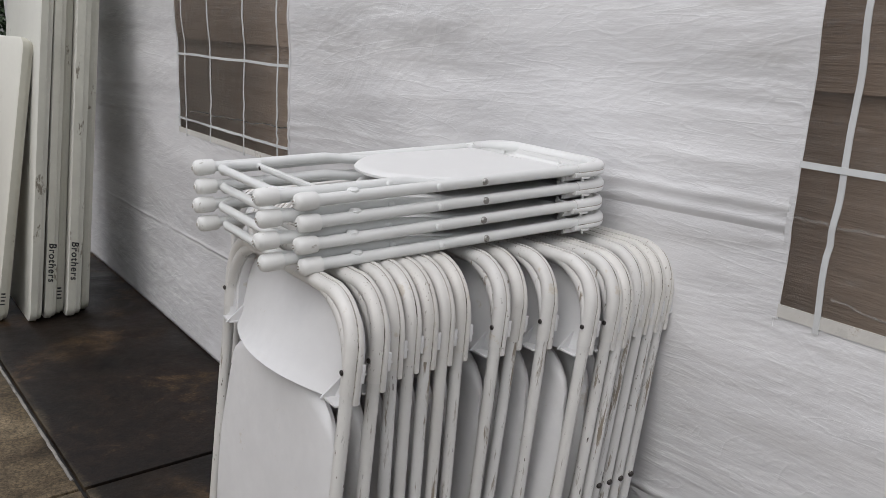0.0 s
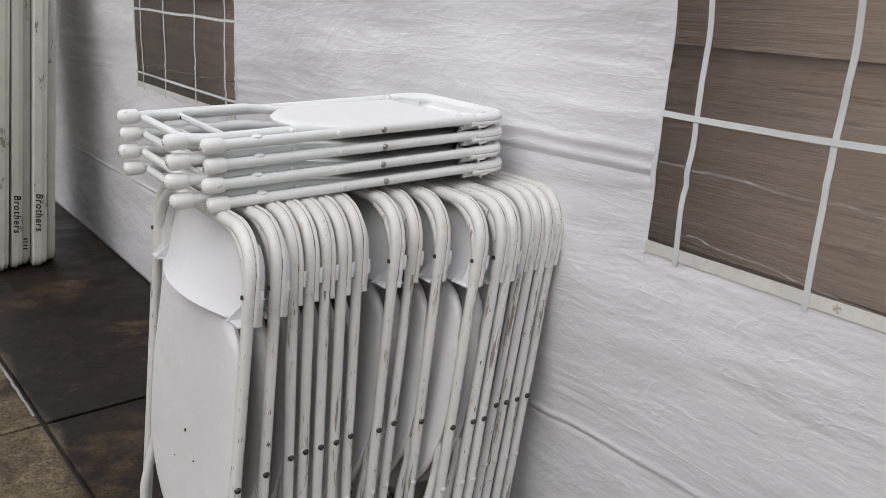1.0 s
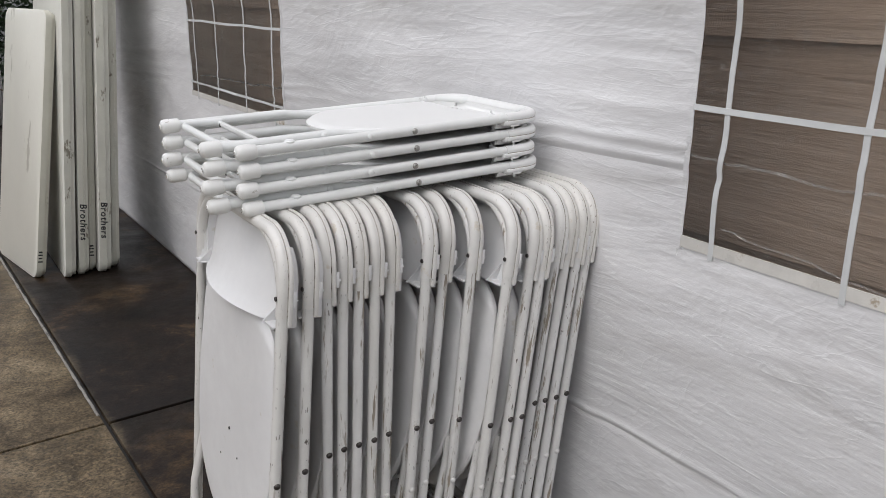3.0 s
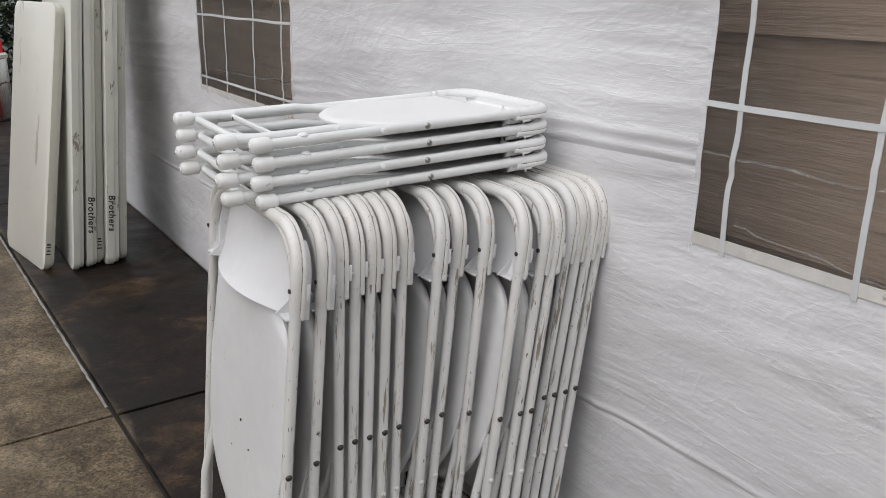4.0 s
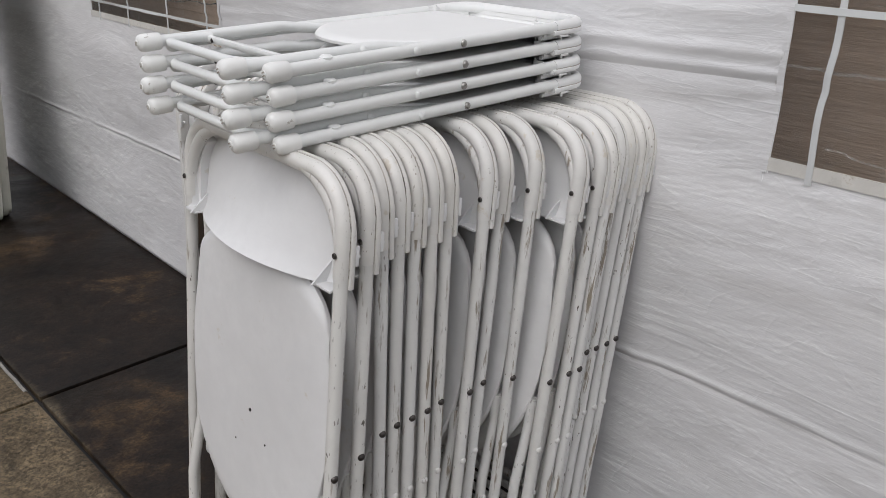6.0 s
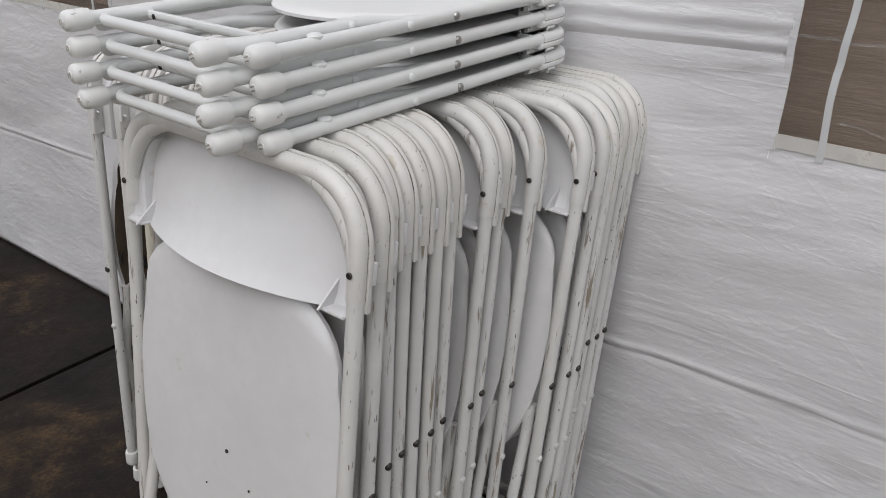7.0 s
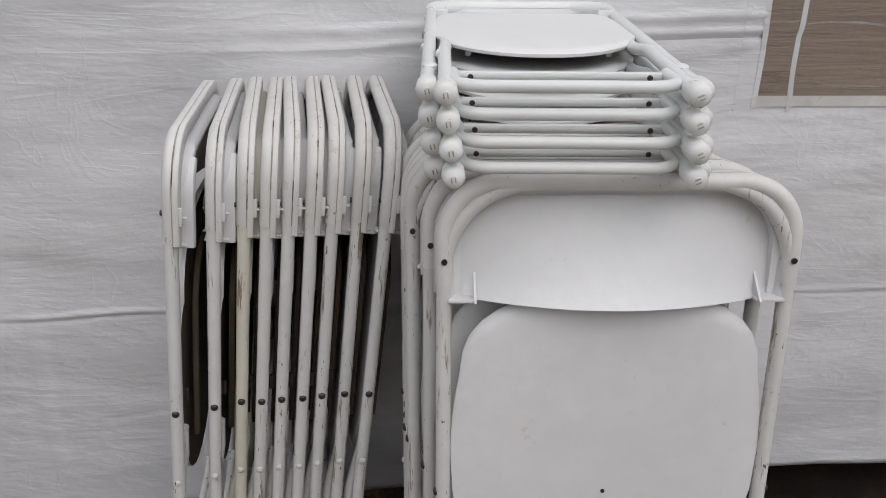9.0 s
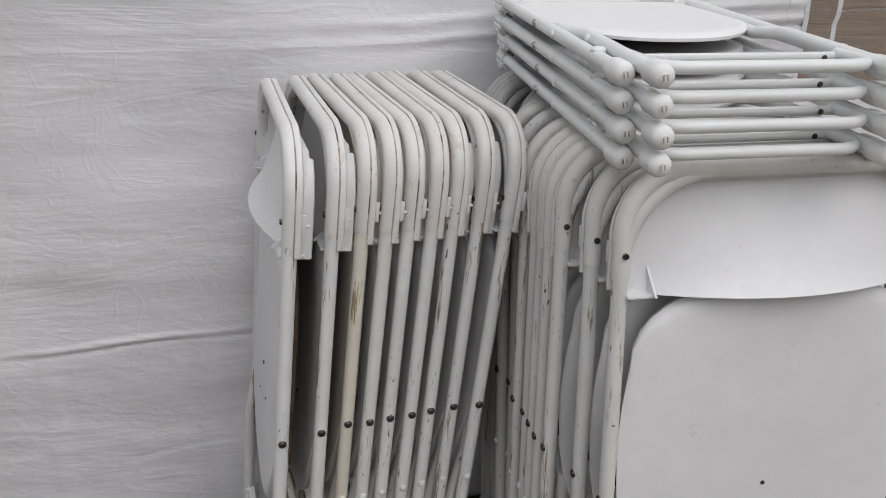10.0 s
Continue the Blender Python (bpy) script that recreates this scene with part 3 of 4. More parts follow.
def build_chair(name, label, paint, plastic, cap_mat, s=1.0, tube=0.011, group="", wide=1.0, sleeve=0.803, lip=0.797, arc=0.27, foot=0.055, corner=2.5, seat_low=0.322, seat_high=0.806, drop=0.007, seat_y=-0.004, seat_w=0.1938, lip_out=0.053, sleeve_mat=None):
    """A folded chair standing on its feet: x across, y to its back, z up; s scales its lengths."""
    chair = tagged(new(name), label, "folding chair", group=group)
    hw, top = 0.203 * s * wide, 0.937 * s
    r = tube
    # outer frame: both front legs and the back in one bent tube
    part("frame", sweep(bent([(hw, 0, (foot + 0.02) * s), (hw, 0, top), (-hw, 0, top), (-hw, 0, (foot + 0.02) * s)], 0.095 * s, 9), r, 12), paint, chair)
    # moulded back: a sleeve in two shells over the tube, a dished panel, a lip with gussets
    k = r / 0.0094
    hoop = lambda low, out=0.0: bent([(hw + out, 0, low), (hw + out, 0, top + out), (-hw - out, 0, top + out), (-hw - out, 0, low)], 0.098 * s + out, 10)
    ro = r + 0.0011 * k
    bm = hoop_sweep(hoop((sleeve + 0.013) * s), [(ro * math.cos(radians(d)), ro * math.sin(radians(d))) for d in (16, -2, -20, -48, -76, -104, -132, -160, -188)])
    o = r + 0.0026 * k
    hoop_sweep(hoop(sleeve * s), [(o - 0.0006, 0.0046 * k), (o, 0.0056 * k), (o, 0.0092 * k), (o - 0.001 * k, 0.0118 * k), (o - 0.004 * k, 0.0131 * k),
                                  (-r * 0.6, 0.0131 * k), (-r - 0.001 * k, 0.010 * k), (-r - 0.001 * k, 0.0025 * k), (r * 0.6, 0.0045 * k)], bm)
    sleeve_faces = len(bm.faces)
    us = [-1, -0.985, -0.97, -0.955, -0.94, -0.92, -0.90, -0.87, -0.84, -0.76, -0.66, -0.54, -0.41, -0.28, -0.14]
    us = us + [0] + [-u for u in reversed(us)]
    nv = 18
    front, back = [], []
    for j in range(nv):
        v = 1 - (1 - j / (nv - 1)) ** 1.9
        rf, rb = [], []
        for u in us:
            x = u * (hw - 0.003)
            e = max(0.0, abs(x) - (hw - 0.078 * s)) / (0.078 * s)
            ztop = top - 0.076 * s * (1 - math.sqrt(max(0.0, 1 - e * e)))
            mid = max(0.0, math.cos(u * math.pi / 2))
            zbot = (lip - 0.003 * mid ** 0.8) * s
            z = zbot + (ztop - zbot) * v
            bulge = lip_out * s * (1 - v) ** 1.5 * mid ** 0.75
            # soft fillet that follows the bent tube
            qx, qz, rad = abs(x) - (hw - 0.067 * s), z - (top - 0.067 * s), 0.067 * s
            inner = rad - (math.hypot(qx, qz) if qx > 0 and qz > 0 else max(qx, qz))
            wall = min(1.0, max(0.0, (inner - 0.006 * s) / (0.011 * s)))
            wall = wall * wall * (3 - 2 * wall)
            y = (-0.003 + (DISH + 0.003) * wall) * s - bulge
            if j == 0:
                y -= 0.005 * s * mid ** 0.3
            rf.append(Vector((x, y, z)))
            rb.append(Vector((x, y + 0.004, z)))
        front.append(rf)
        back.append(rb)
    slab((front, back), bm)
    for side in (-1, 1):
        # corner shelf and gusset under the panel
        box((0.034 * s, 0.034 * s, 0.0040), (side * (hw - 0.022 * s), 0.004 * s, (lip + 0.0005) * s), 0.0018, bm)
        w = bmesh.new()
        x0 = side * (hw - 0.036 * s)
        vs = [w.verts.new((x0 + dx, y, z)) for dx in (-0.0014, 0.0014) for y, z in ((0.024 * s, lip * s), (-0.019 * s, (lip + 0.001) * s), (0.022 * s, (lip + 0.041) * s))]
        w.faces.new(vs[:3])
        w.faces.new(list(reversed(vs[3:])))
        for a in range(3):
            w.faces.new((vs[a], vs[a + 3], vs[(a + 1) % 3 + 3], vs[(a + 1) % 3]))
        bmesh.ops.recalc_face_normals(w, faces=w.faces)
        me = bpy.data.meshes.new("tmp")
        w.to_mesh(me)
        w.free()
        bm.from_mesh(me)
        bpy.data.meshes.remove(me)
    back_ob = part("backrest", bm, plastic, chair, "moulded plastic backrest")
    back_ob.data.materials.append(BACK_SHADE)
    back_ob.data.materials.append(sleeve_mat or plastic)
    for f in back_ob.data.polygons[:sleeve_faces]:
        f.material_index = 2
    # inner rear faces of the panel are coloured as if in shade
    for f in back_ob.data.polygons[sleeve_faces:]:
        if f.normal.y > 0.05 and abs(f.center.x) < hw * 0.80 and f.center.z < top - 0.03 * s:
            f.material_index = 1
    # thin dark line: painted groove shade, with dirt in patches
    part("seam", hoop_sweep(hoop((sleeve + 0.014) * s), [(r + 0.0001, 0.0030 * k), (r + 0.0006 * k, 0.0048 * k), (r - 0.003, 0.0048 * k), (r - 0.003, 0.0030 * k)]),
         SEAM, back_ob, "grimy joint of the two shells with groove shade in its colour")
    for side in (-1, 1):
        # flank of the dish, which follows the bend of the tube
        flank = hoop_sweep(hoop((lip - 0.004) * s)[:8], [(-0.0195 * s, 0.006 * s), (-0.0095 * s, 0.006 * s), (-0.0095 * s, 0.024 * s), (-0.0105 * s, 0.0275 * s),
                                                         (-0.0135 * s, 0.0295 * s), (-0.0195 * s, 0.0295 * s)])
        for v in flank.verts:
            v.co.x *= side
        bmesh.ops.recalc_face_normals(flank, faces=flank.faces)
        part("flank", flank, plastic, back_ob)
        part("clip", box((0.004, 0.005 * s, 0.026 * s), (side * (hw + o * 0.80), 0.0145 * k, 0.845 * s), 0.001), plastic, back_ob)
        part("bolt", sweep([(side * (hw + o * 0.4), 0.012 * k, 0.842 * s), (side * (hw + o * 0.4), 0.016 * k, 0.842 * s), (side * (hw + o * 0.4), 0.022 * k, 0.842 * s)],
                           0.0022, 8), plastic, back_ob)
        if s > 0.9:
            part("screw", lathe([(0.0038, 0), (0.0038, 0.0016), (0.0032, 0.0022), (0.0028, 0.0012), (0.001, 0.0012)], 10,
                            Matrix.Translation((side * hw, -ro - 0.0002, 0.846 * s)) @ Matrix.Rotation(radians(90), 4, "X")), DARK, back_ob)
    # seat: a shallow dish with a rolled rim and a rounded front edge, folded flat between the legs
    rows_f, rows_b = [], []
    nz, nx = 20, 19
    for j in range(nz):
        q = j / (nz - 1)
        q = 0.5 - 0.5 * math.cos(math.pi * q)
        rf, rb = [], []
        for i in range(nx):
            u = math.sin((-1 + 2 * i / (nx - 1)) * math.pi / 2)
            zl = seat_low + arc * (1 - (1 - abs(u) ** 2.2) ** (1 / 2.2))
            zh = seat_high - 0.105 * (1 - (1 - abs(u) ** corner) ** (1 / corner))
            z = zl + (zh - zl) * q
            edge = max(abs(u) ** 10, (1 - min(1, q / 0.05)) ** 2, (1 - min(1, (1 - q) / 0.05)) ** 2)
            w = (seat_w - 0.011 * q * q) * wide
            y = seat_y + 0.003 * (1 - u * u) * (1 - abs(2 * q - 1) ** 3) + 0.009 * edge - drop * (1 - q) ** 0.5
            rf.append(Vector((u * w * s, y * s, z * s)))
            rb.append(Vector((u * w * s * 0.985, (seat_y + 0.015 - 0.004 * (1 - u * u) * (1 - edge) - drop * (1 - q) ** 0.5) * s, z * s)))
        rows_f.append(rf)
        rows_b.append(rb)
    seat = part("seat", slab((rows_f, rows_b)), plastic, chair, "smooth moulded plastic seat")
    # rear-facing seat faces get the brown with gap shade in it
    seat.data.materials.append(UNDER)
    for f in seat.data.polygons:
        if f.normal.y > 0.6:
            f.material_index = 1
    for x, z, hole in ((0.0, 0.537, 0.0027), (0.045, 0.500, 0.0016), (-0.042, 0.468, 0.0013)) if s > 0.9 else ():
        part("screw_hole", lathe([(hole, 0), (hole, 0.0015), (hole * 0.4, 0.0016)], 8,
                                 Matrix.Translation((x * s, (seat_y + 0.0028 - drop * (1 - (z - seat_low) / (seat_high - seat_low)) ** 0.5) * s, z * s)) @ Matrix.Rotation(radians(90), 4, "X")), HOLE, seat)
    # steel hoop that carries the seat; its rust brown is darkened as gap shade
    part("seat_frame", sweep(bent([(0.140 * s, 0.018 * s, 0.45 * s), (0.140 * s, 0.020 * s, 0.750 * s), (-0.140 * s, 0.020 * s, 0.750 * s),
                                   (-0.140 * s, 0.018 * s, 0.45 * s)], 0.07 * s), r * 0.5, 8), UNDER if s > 0.9 else paint, chair, "rusty steel hoop darkened for the shaded gaps" if s > 0.9 else "")
    for side in (-1, 1):
        xi = side * (hw - 2.25 * r)
        part("rear_leg", sweep(bent([(xi, -0.012 * s, 0.02 * s), (xi, -0.012 * s, 0.335 * s), (side * (hw - 2.5 * r), 0.004 * s, 0.44 * s),
                                     (side * (hw - 2.5 * r), 0.004 * s, 0.49 * s)], 0.06 * s), r * 0.95, 10), paint, chair)
        caps = [(r + 0.001, 0.036), (r + 0.0032, 0.035), (r + 0.0038, 0.030), (r + 0.0042, 0.010), (r + 0.003, 0.0045), (r, 0.0016), (r - 0.004, 0.0004), (0.003, 0)]
        for x, y, z in ((side * hw, 0, foot * s), (xi, -0.012 * s, -0.014 if s > 0.9 else 0.0)):
            c = part("foot_cap", lathe(list(reversed([(a, h * (0.8 + 0.2 * s)) for a, h in caps])), 14, Matrix.Translation((x, y, z))), cap_mat, chair, "white plastic foot cap")
            spin = Matrix.Translation((x, y, z - 0.0009)) @ Matrix.Rotation(0.5 + 5 * x, 4, "Z")
            part("plug", lathe([(0.0008, -0.0007), (0.0046, -0.0006), (0.0048, 0.0012)], 10, Matrix.Translation((x, y, z))), cap_mat, c, "round plug")
            for off in (-0.0020, 0.0020):
                part("slot", box((0.0015, 0.0058, 0.0010), (off, 0, 0), 0.0003, m=spin), SEAM, c, "dark slot")
        turn = Matrix.Rotation(radians(90 * side), 4, "Y")
        dome = [(0.0056, -0.002), (0.0056, 0.0010), (0.0042, 0.0026), (0.0022, 0.0033), (0.0008, 0.0035)]
        part("rivet", lathe(dome, 10, Matrix.Translation((side * (hw + r * 0.93), 0, 0.535 * s)) @ turn), DARK if s > 0.9 else STEEL, chair)
        part("rivet", lathe(dome, 10, Matrix.Translation((side * (hw + r * 0.93), 0, 0.41 * s)) @ turn), paint, chair)
        part("rivet", lathe(dome, 10, Matrix.Translation((xi + side * r * 0.88, -0.012 * s, 0.30 * s)) @ turn), paint, chair)
        part("bracket", lathe([(0.009, -0.003), (0.009, 0.001), (0.006, 0.0035), (0.002, 0.004)], 10,
                              Matrix.Translation((side * hw * 0.985, -r * 0.9, 0.205 * s)) @ Matrix.Rotation(radians(90), 4, "X")), paint, chair)
        part("seat_bracket", box((0.005 * s, 0.006 * s, 0.024 * s), (side * 0.189 * s, 0.0125 * s, 0.556 * s), 0.0015), DARK, chair, "dark steel bracket")
    xi = hw - 2.25 * r
    part("rung", sweep(bent([(xi - r, -0.010 * s, 0.16 * s), (xi - r, -0.014 * s, 0.052 * s), (-xi + r, -0.014 * s, 0.052 * s), (-xi + r, -0.010 * s, 0.16 * s)],
                            0.045 * s), r * 0.8, 10), paint, chair)
    part("brace", sweep([(xi, -0.006 * s, 0.155 * s), (xi * 0.85, -0.006 * s, 0.155 * s), (-xi * 0.85, -0.006 * s, 0.155 * s), (-xi, -0.006 * s, 0.155 * s)],
                        r * 0.78, 10, squash=0.8), paint, chair)
    for side in (-1, 1) if s < 0.9 else ():
        part("rivet", lathe([(0.0034, -0.002), (0.0034, 0.0006), (0.001, 0.0012)], 8,
                            Matrix.Translation((side * xi * 0.78, -0.006 * s, 0.155 * s - r * 0.70)) @ Matrix.Rotation(math.pi, 4, "X")), DARK, chair)
    return chair


FEET = 0.09


def build_big_stack():
    # x of the pivot rivet, y of the outer side, lean in degrees, yaw
    rows = ((0.712, 1.004, 5.5, 0.0), (0.765, 1.019, 4.5, 0.3), (0.820, 1.041, 1.9, -0.2), (0.848, 1.045, 2.1, 0.2), (0.877, 1.045, 2.2, 0.0),
            (0.906, 1.045, 2.1, 0.2), (0.939, 1.050, 2.2, -0.3), (0.990, 1.043, 4.9, 0.4), (1.028, 1.051, 5.6, 0.0), (1.073, 1.030, 5.4, 0.3),
            (1.112, 0.985, 6.9, 0.0), (1.156, 0.983, 7.3, 0.2), (1.181, 0.981, 7.1, 0.0), (1.234, 1.010, 7.9, 0.3), (1.259, 1.009, 7.9, 0.0),
            (1.285, 1.007, 7.7, 0.1), (1.312, 1.008, 7.3, 0.0))
    first = None
    for x, y, lean, yaw in rows:
        a = radians(lean)
        m = Matrix.Translation((x - 0.535 * math.sin(a), y + 0.213, FEET)) @ Matrix.Rotation(radians(-90 + yaw), 4, "Z") @ Matrix.Rotation(-a, 4, "X")
        if first is None:
            first = build_chair("folding_chair", "worn white folding chair leaning upright in a row", PAINT, PLASTIC, CAP, tube=0.0094, sleeve_mat=SLEEVE, group="chairs leaning on the tent wall")
            first.matrix_basis = m
        else:
            copy_thing(first, m)
    return first


def build_side_stack(first):
    rows = ((0.882, 1.804, 5.3, 5.5), (0.899, 1.752, 5.3, 7.0), (0.914, 1.715, 5.6, 8.5), (0.914, 1.685, 5.8, 8.0), (0.919, 1.656, 5.8, 9.0),
            (0.922, 1.625, 5.8, 8.0), (0.928, 1.597, 5.8, 8.3), (0.933, 1.563, 6.0, 7.0), (0.933, 1.526, 6.5, 7.5))
    old = None
    for k, (x, y, lean, yaw) in enumerate(rows):
        rot = Matrix.Rotation(radians(180 + yaw), 4, "Z") @ Matrix.Rotation(-radians(lean), 4, "X") @ Matrix.Rotation(radians(0.9), 4, "Y")
        off = rot @ Vector((0.213, 0, 0.535))
        m = Matrix.Translation((x - off.x, y - off.y, FEET + 0.005)) @ rot
        if k == 2:
            if old is None:
                old = build_chair("folding_chair", "yellowed worn folding chair standing edge-on in a row", PAINT_OLD, PLASTIC_OLD, CAP, tube=0.0094, sleeve_mat=SLEEVE,
                                  group="chairs standing edge-on")
                old.matrix_basis = m
            else:
                copy_thing(old, m)
        else:
            c = copy_thing(first, m)
            tagged(c, "chipped white folding chair standing edge-on in a row", group="chairs standing edge-on")


def build_flat_stack():
    first = None
    tilt = radians(2.2)
    for k in range(4):
        zdir = Vector((math.cos(tilt), -0.022 + 0.004 * (k % 2), math.sin(tilt))).normalized()
        xdir = Vector((-0.02, -1, 0))
        xdir = (xdir - zdir * xdir.dot(zdir)).normalized()
        ydir = zdir.cross(xdir)
        m = Matrix((xdir, ydir, zdir)).transposed().to_4x4()
        m.translation = Vector((0.681 + 0.003 * math.sin(k * 2.4), 1.294 - 0.003 * k, 1.127 - 0.0295 * k))
        if first is None:
            first = build_chair("small_folding_chair", "clean white children's folding chair lying flat in a pile", PAINT_NEW, PLASTIC_NEW, CAP, s=0.677, tube=0.0086, wide=1.07, sleeve=0.81, lip=0.798, arc=0.26, foot=0.072, corner=6.0, seat_y=-0.006, seat_w=0.202, lip_out=0.024,
                                seat_low=0.351, seat_high=0.81, drop=0.004,
                                group="small chairs piled flat on top")
            first.matrix_basis = m
        else:
            copy_thing(first, m)


# ---- tables, mat and what stands beyond ----
def rounded_rect(w, h, r, n=5):
    pts = []
    for cx, cz, a0 in ((w / 2 - r, h - r, 0), (-w / 2 + r, h - r, 90), (-w / 2 + r, r, 180), (w / 2 - r, r, 270)):
        for k in range(n + 1):
            a = radians(a0 + 90 * k / n)
            pts.append((cx + r * math.cos(a), cz + r * math.sin(a)))
    return pts


def build_table(x, y, lean, height, thick, width, word, label, yaw=0.0):
    """Stands on its short end: the top faces -x, the legs are folded away behind it."""
    t = tagged(new("folding_table"), label, "folding table", group="folding tables stood on end")
    pts = rounded_rect(width, height, 0.05)
    bm = bmesh.new()
    rings = []
    for xx, inset in ((0.0, 0.006), (0.003, 0.001), (0.010, 0.0), (thick * 0.62, 0.0), (thick * 0.66, 0.006), (thick, 0.008)):
        k = 1 - 2 * inset / width
        kh = 1 - 2 * inset / height
        rings.append([bm.verts.new((xx, p[0] * k + width / 2, (p[1] - height / 2) * kh + height / 2)) for p in pts])
    n = len(pts)
    for a, b in zip(rings, rings[1:]):
        for k in range(n):
            bm.faces.new((a[k], a[(k + 1) % n], b[(k + 1) % n], b[k]))
    bm.faces.new(list(reversed(rings[0])))
    bm.faces.new(rings[-1])
    bmesh.ops.recalc_face_normals(bm, faces=bm.faces)
    top = part("tabletop", bm, TABLE, t)
    top.data.materials.append(TABLE_EDGE)
    for f in top.data.polygons:
        if abs(f.normal.x) < 0.5:
            f.material_index = 1
    for side in (0.16, width - 0.16):
        part("table_leg", sweep(bent([(thick + 0.012, side, 0.10), (thick + 0.012, side, height * 0.5), (thick + 0.012, width / 2, height * 0.5)], 0.05), 0.012, 8), STEEL, t)
    if word == "bars":
        for k, (dz, ln) in enumerate(((0.0, 0.012), (0.016, 0.012), (0.032, 0.010), (0.046, 0.014))):
            part("marking", box((0.020 - 0.004 * (k % 2), 0.0016, ln * 0.5), (thick * 0.36, -0.0006, 0.085 + dz)), INK, t, "illegible black marker writing")
    elif word:
        cu = bpy.data.curves.new("writing", "FONT")
        cu.body, cu.size, cu.extrude, cu.shear = word, 0.041, 0.0004, 0.12
        cu.offset, cu.space_character = 0.0009, 1.18
        tmp = new("tmp_text", cu)
        dg = bpy.context.evaluated_depsgraph_get()
        me = bpy.data.meshes.new_from_object(tmp.evaluated_get(dg))
        bpy.data.objects.remove(tmp)
        # read downwards along the edge that faces -y
        me.transform(Matrix.Translation((thick * 0.2, -0.0012, 0.35)) @ Matrix.Rotation(radians(90), 4, "X") @ Matrix.Rotation(radians(-90), 4, "Z"))
        me.materials.clear()
        me.materials.append(INK)
        ob = new("marking", me)
        ob.parent = t
        tagged(ob, "handwritten word in black marker")
    t.matrix_basis = Matrix.Translation((x, y, FLOOR + 0.001)) @ Matrix.Rotation(radians(yaw), 4, "Z") @ Matrix.Rotation(radians(lean), 4, "Y")
    return t


def build_mat():
    mat = tagged(new("slatted_mat"), "low dark slatted mat on the ground between the chair legs", "mat")
    first = None
    for k in range(9):
        if first is None:
            first = part("slat", box((0.50, 0.024, 0.014), bevel=0.003), MAT_WOOD, mat)
            o = first
        else:
            o = first.copy()
            scene.collection.objects.link(o)
        o.location = (1.02, 1.095 + 0.031 * k, FLOOR + 0.016)
    for x in (0.84, 1.02, 1.20):
        part("batten", box((0.03, 0.27, 0.008), (x, 1.22, FLOOR + 0.0045), 0.002), MAT_WOOD, mat)


def build_trash_can():
    c = tagged(new("trash_can"), "round brushed-steel litter bin", "litter bin")
    part("body", lathe([(0.175, 0.0), (0.18, 0.02), (0.19, 0.58), (0.188, 0.585)], 32), CANSTEEL, c)
    part("base_ring", lathe([(0.182, 0.0), (0.186, 0.004), (0.186, 0.022), (0.182, 0.026)], 32), HOLE, c, "black rubber base ring")
    part("lid", lathe([(0.194, 0.586), (0.20, 0.592), (0.20, 0.622), (0.185, 0.634), (0.05, 0.640)], 32), PLASTIC_OLD, c, "pale rim and lid")
    c.location = (0.82, 8.95, FLOOR)
    b = tagged(new("red_box"), "red box with a white top on the bin", "box")
    part("carton", box((0.20, 0.16, 0.11), (0, 0, 0.055), 0.01), RED, b)
    part("lid", box((0.18, 0.16, 0.085), (-0.01, 0, 0.154), 0.02), PLASTIC, b, "white top")
    b.location = (0.88, 8.95, FLOOR + 0.641)


def build_far_clutter():
    st = tagged(new("stool"), "white plastic garden stool beside the litter bin", "stool")
    part("seat", box((0.30, 0.30, 0.035), (0, 0, 0.47), 0.012), PLASTIC, st)
    part("apron", box((0.27, 0.27, 0.16), (0, 0, 0.385), 0.02), PLASTIC, st)
    for dx in (-0.12, 0.12):
        for dy in (-0.12, 0.12):
            part("leg", sweep([(dx * 1.15, dy * 1.15, 0), (dx, dy, 0.32)], 0.016, 8), PLASTIC, st)
    st.location = (1.24, 9.35, FLOOR)
    bag = tagged(new("bag"), "pinkish-red cloth bag with a cord beside the litter bin", "bag")
    part("sack", lathe([(0.04, 0.0), (0.07, 0.02), (0.075, 0.10), (0.055, 0.2), (0.02, 0.27), (0.035, 0.30)], 14), RED, bag)
    part("cord", sweep(bent([(0, 0, 0.31), (-0.08, 0.02, 0.42), (-0.2, 0.03, 0.30)], 0.1), 0.008, 6), BARK, bag)
    bag.location = (1.03, 8.6, FLOOR)


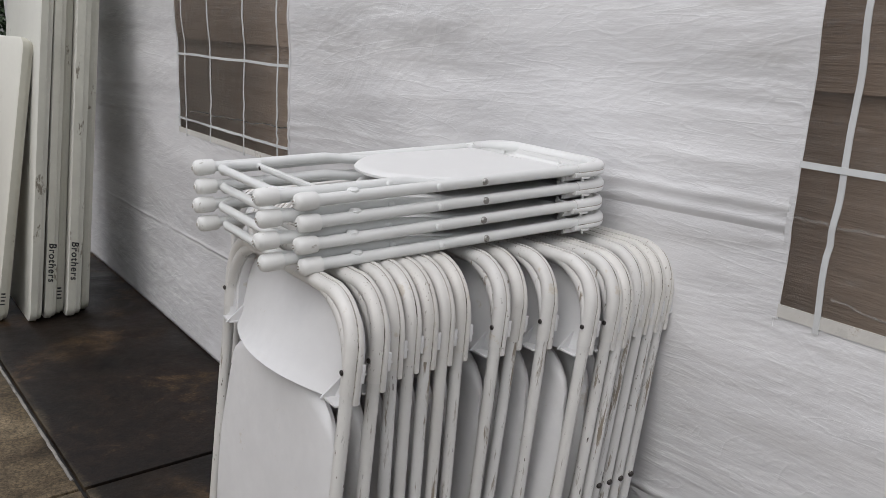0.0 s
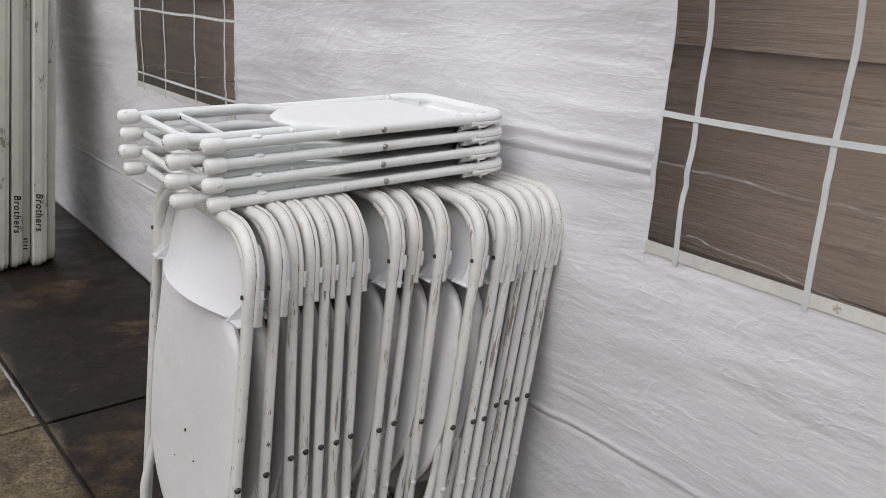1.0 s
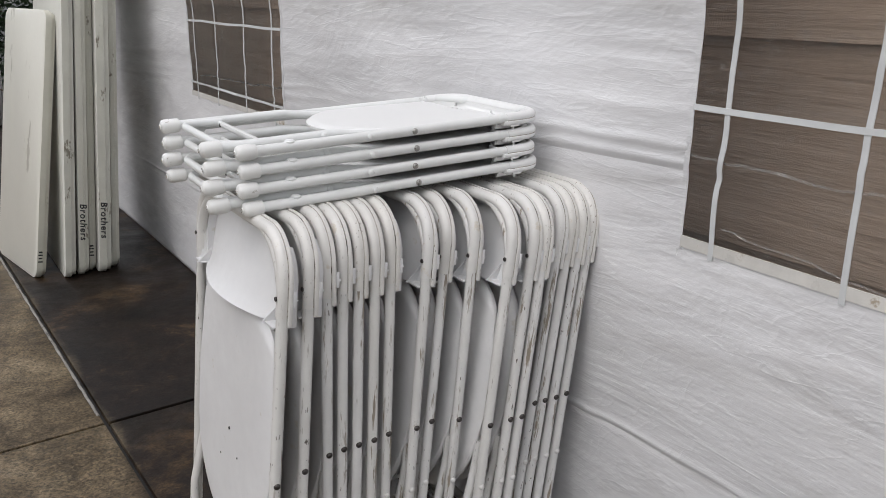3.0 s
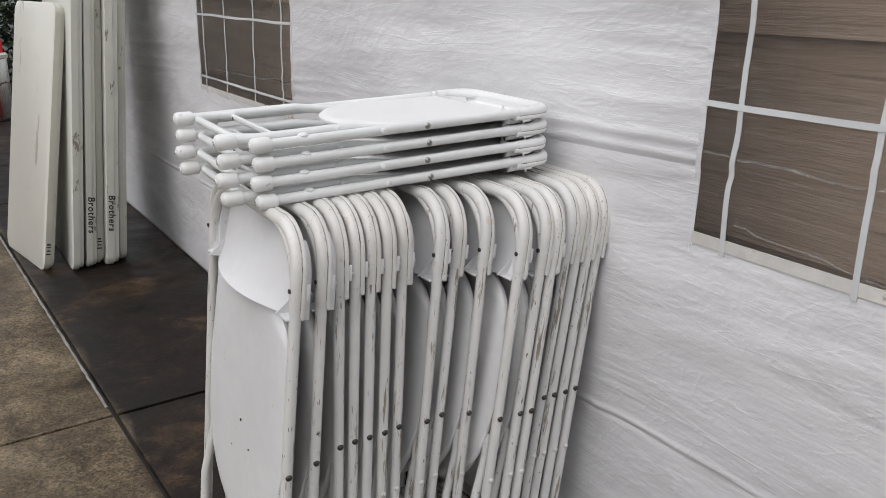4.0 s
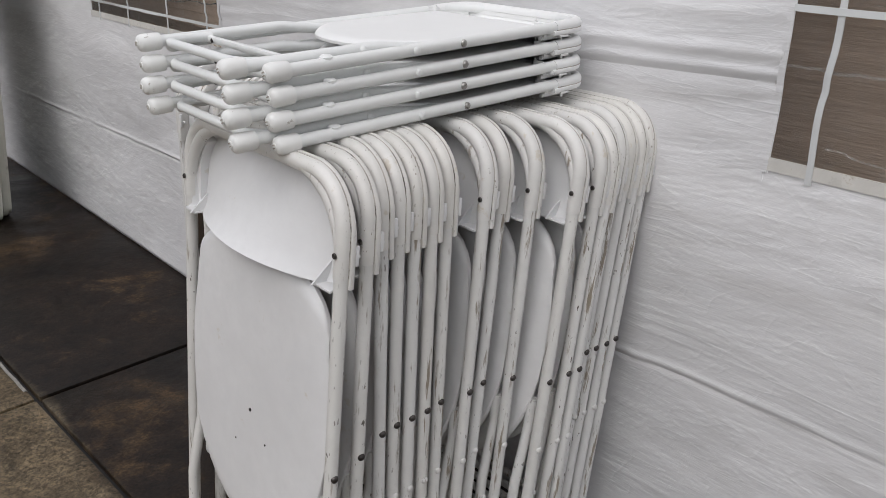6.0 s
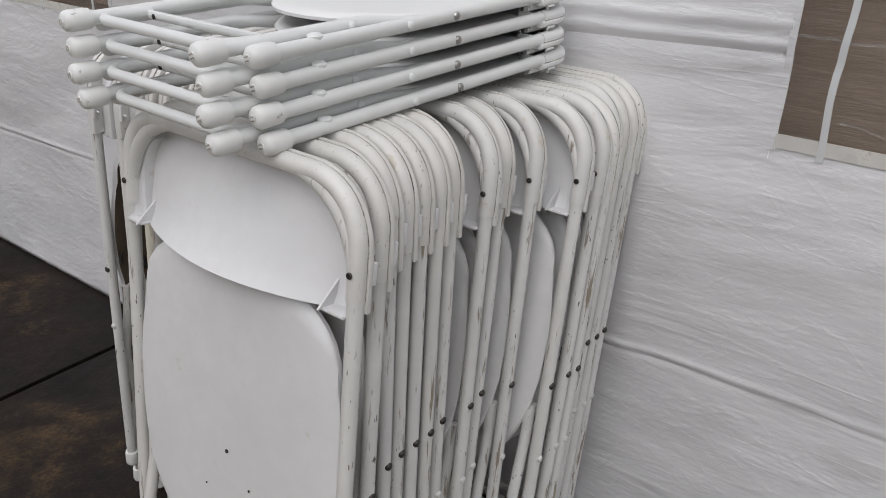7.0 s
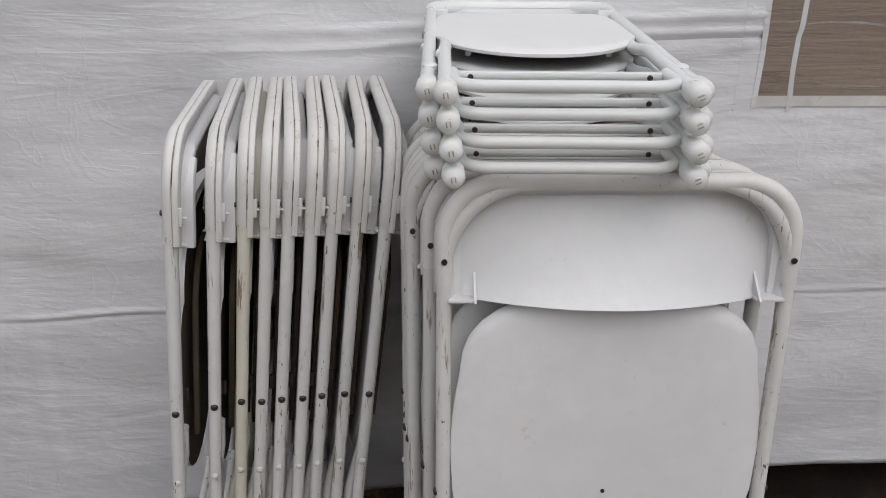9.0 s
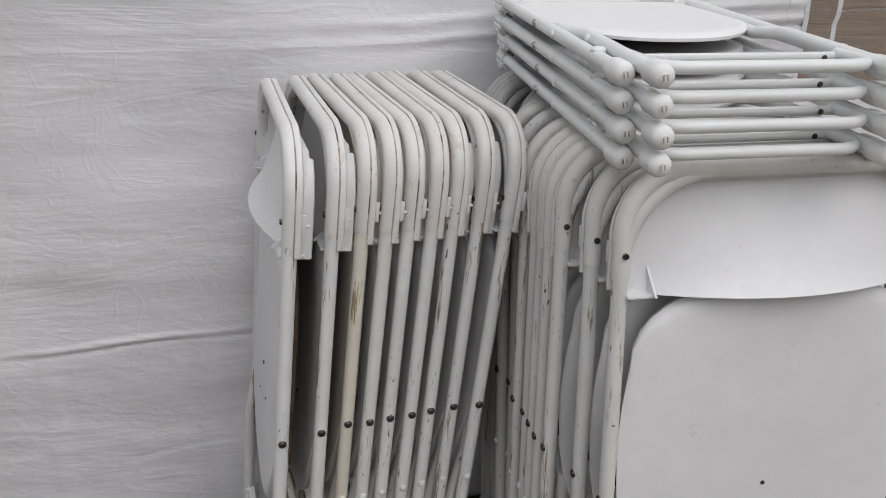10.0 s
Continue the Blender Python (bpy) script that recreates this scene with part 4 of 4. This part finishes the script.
def build_hedge():
    h = tagged(new("hedge"), "dense dark-green garden hedge", "hedge", kind="stuff")
    rng = random.Random(5)
    for k in range(9):
        x = -2.6 + 0.55 * k
        part("stem", sweep([(x, 11.2, FLOOR), (x + 0.1, 11.25, 0.7), (x - 0.05, 11.2, 1.6)], lambda q: 0.03 * (1.2 - q), 6), BARK, h)
    verts, faces = [], []
    for _ in range(16000):
        x, z = rng.uniform(-1.4, 2.4), rng.uniform(0.1, 2.4)
        y = 11.1 + rng.uniform(-0.35, 0.45) + 0.25 * noise.noise((x * 1.5, z * 1.5, 0))
        L, W = rng.uniform(0.05, 0.10), rng.uniform(0.018, 0.035)
        e = Euler((rng.uniform(-1.2, 1.2), rng.uniform(-1.2, 1.2), rng.uniform(0, 6.28))).to_matrix()
        i = len(verts)
        for p in ((0, 0, 0), (W, L * 0.5, 0.008), (0, L, 0), (-W, L * 0.5, 0.008)):
            verts.append(Vector((x, y, z)) + e @ Vector(p))
        faces.append((i, i + 1, i + 2, i + 3))
    me = bpy.data.meshes.new("leaves")
    me.from_pydata(verts, [], faces)
    me.materials.append(LEAF)
    lv = new("leaves", me)
    lv.parent = h
    tagged(lv, kind="stuff")


build_floor()
build_siding()
build_sky_blocker()
build_tent()
chair_one = build_big_stack()
build_side_stack(chair_one)
build_flat_stack()
build_mat()
for x, y, lean, height, thick, width, word, label, yaw in (
        (0.648, 3.933, 9.6, 1.22, 0.046, 0.56, "bars", "small off-white plastic folding table leaning on the others", 11.0),
        (0.765, 3.863, 6.0, 1.83, 0.048, 0.75, "", "off-white plastic folding table stood on end", 1.5),
        (0.828, 3.878, 5.6, 1.83, 0.044, 0.75, "Brothers", "marked off-white plastic folding table stood on end", 0.0),
        (0.879, 3.917, 5.4, 1.83, 0.032, 0.75, "bars", "greyish plastic folding table stood on end", 0.0),
        (0.915, 3.868, 5.4, 1.83, 0.056, 0.75, "Brothers", "marked off-white plastic folding table stood on end", 0.0),
        (0.984, 3.927, 5.2, 1.83, 0.036, 0.75, "", "grey-white plastic folding table stood on end", 0.0)):
    build_table(x, y, lean, height, thick, width, word, label, yaw)
build_trash_can()
build_far_clutter()
build_hedge()
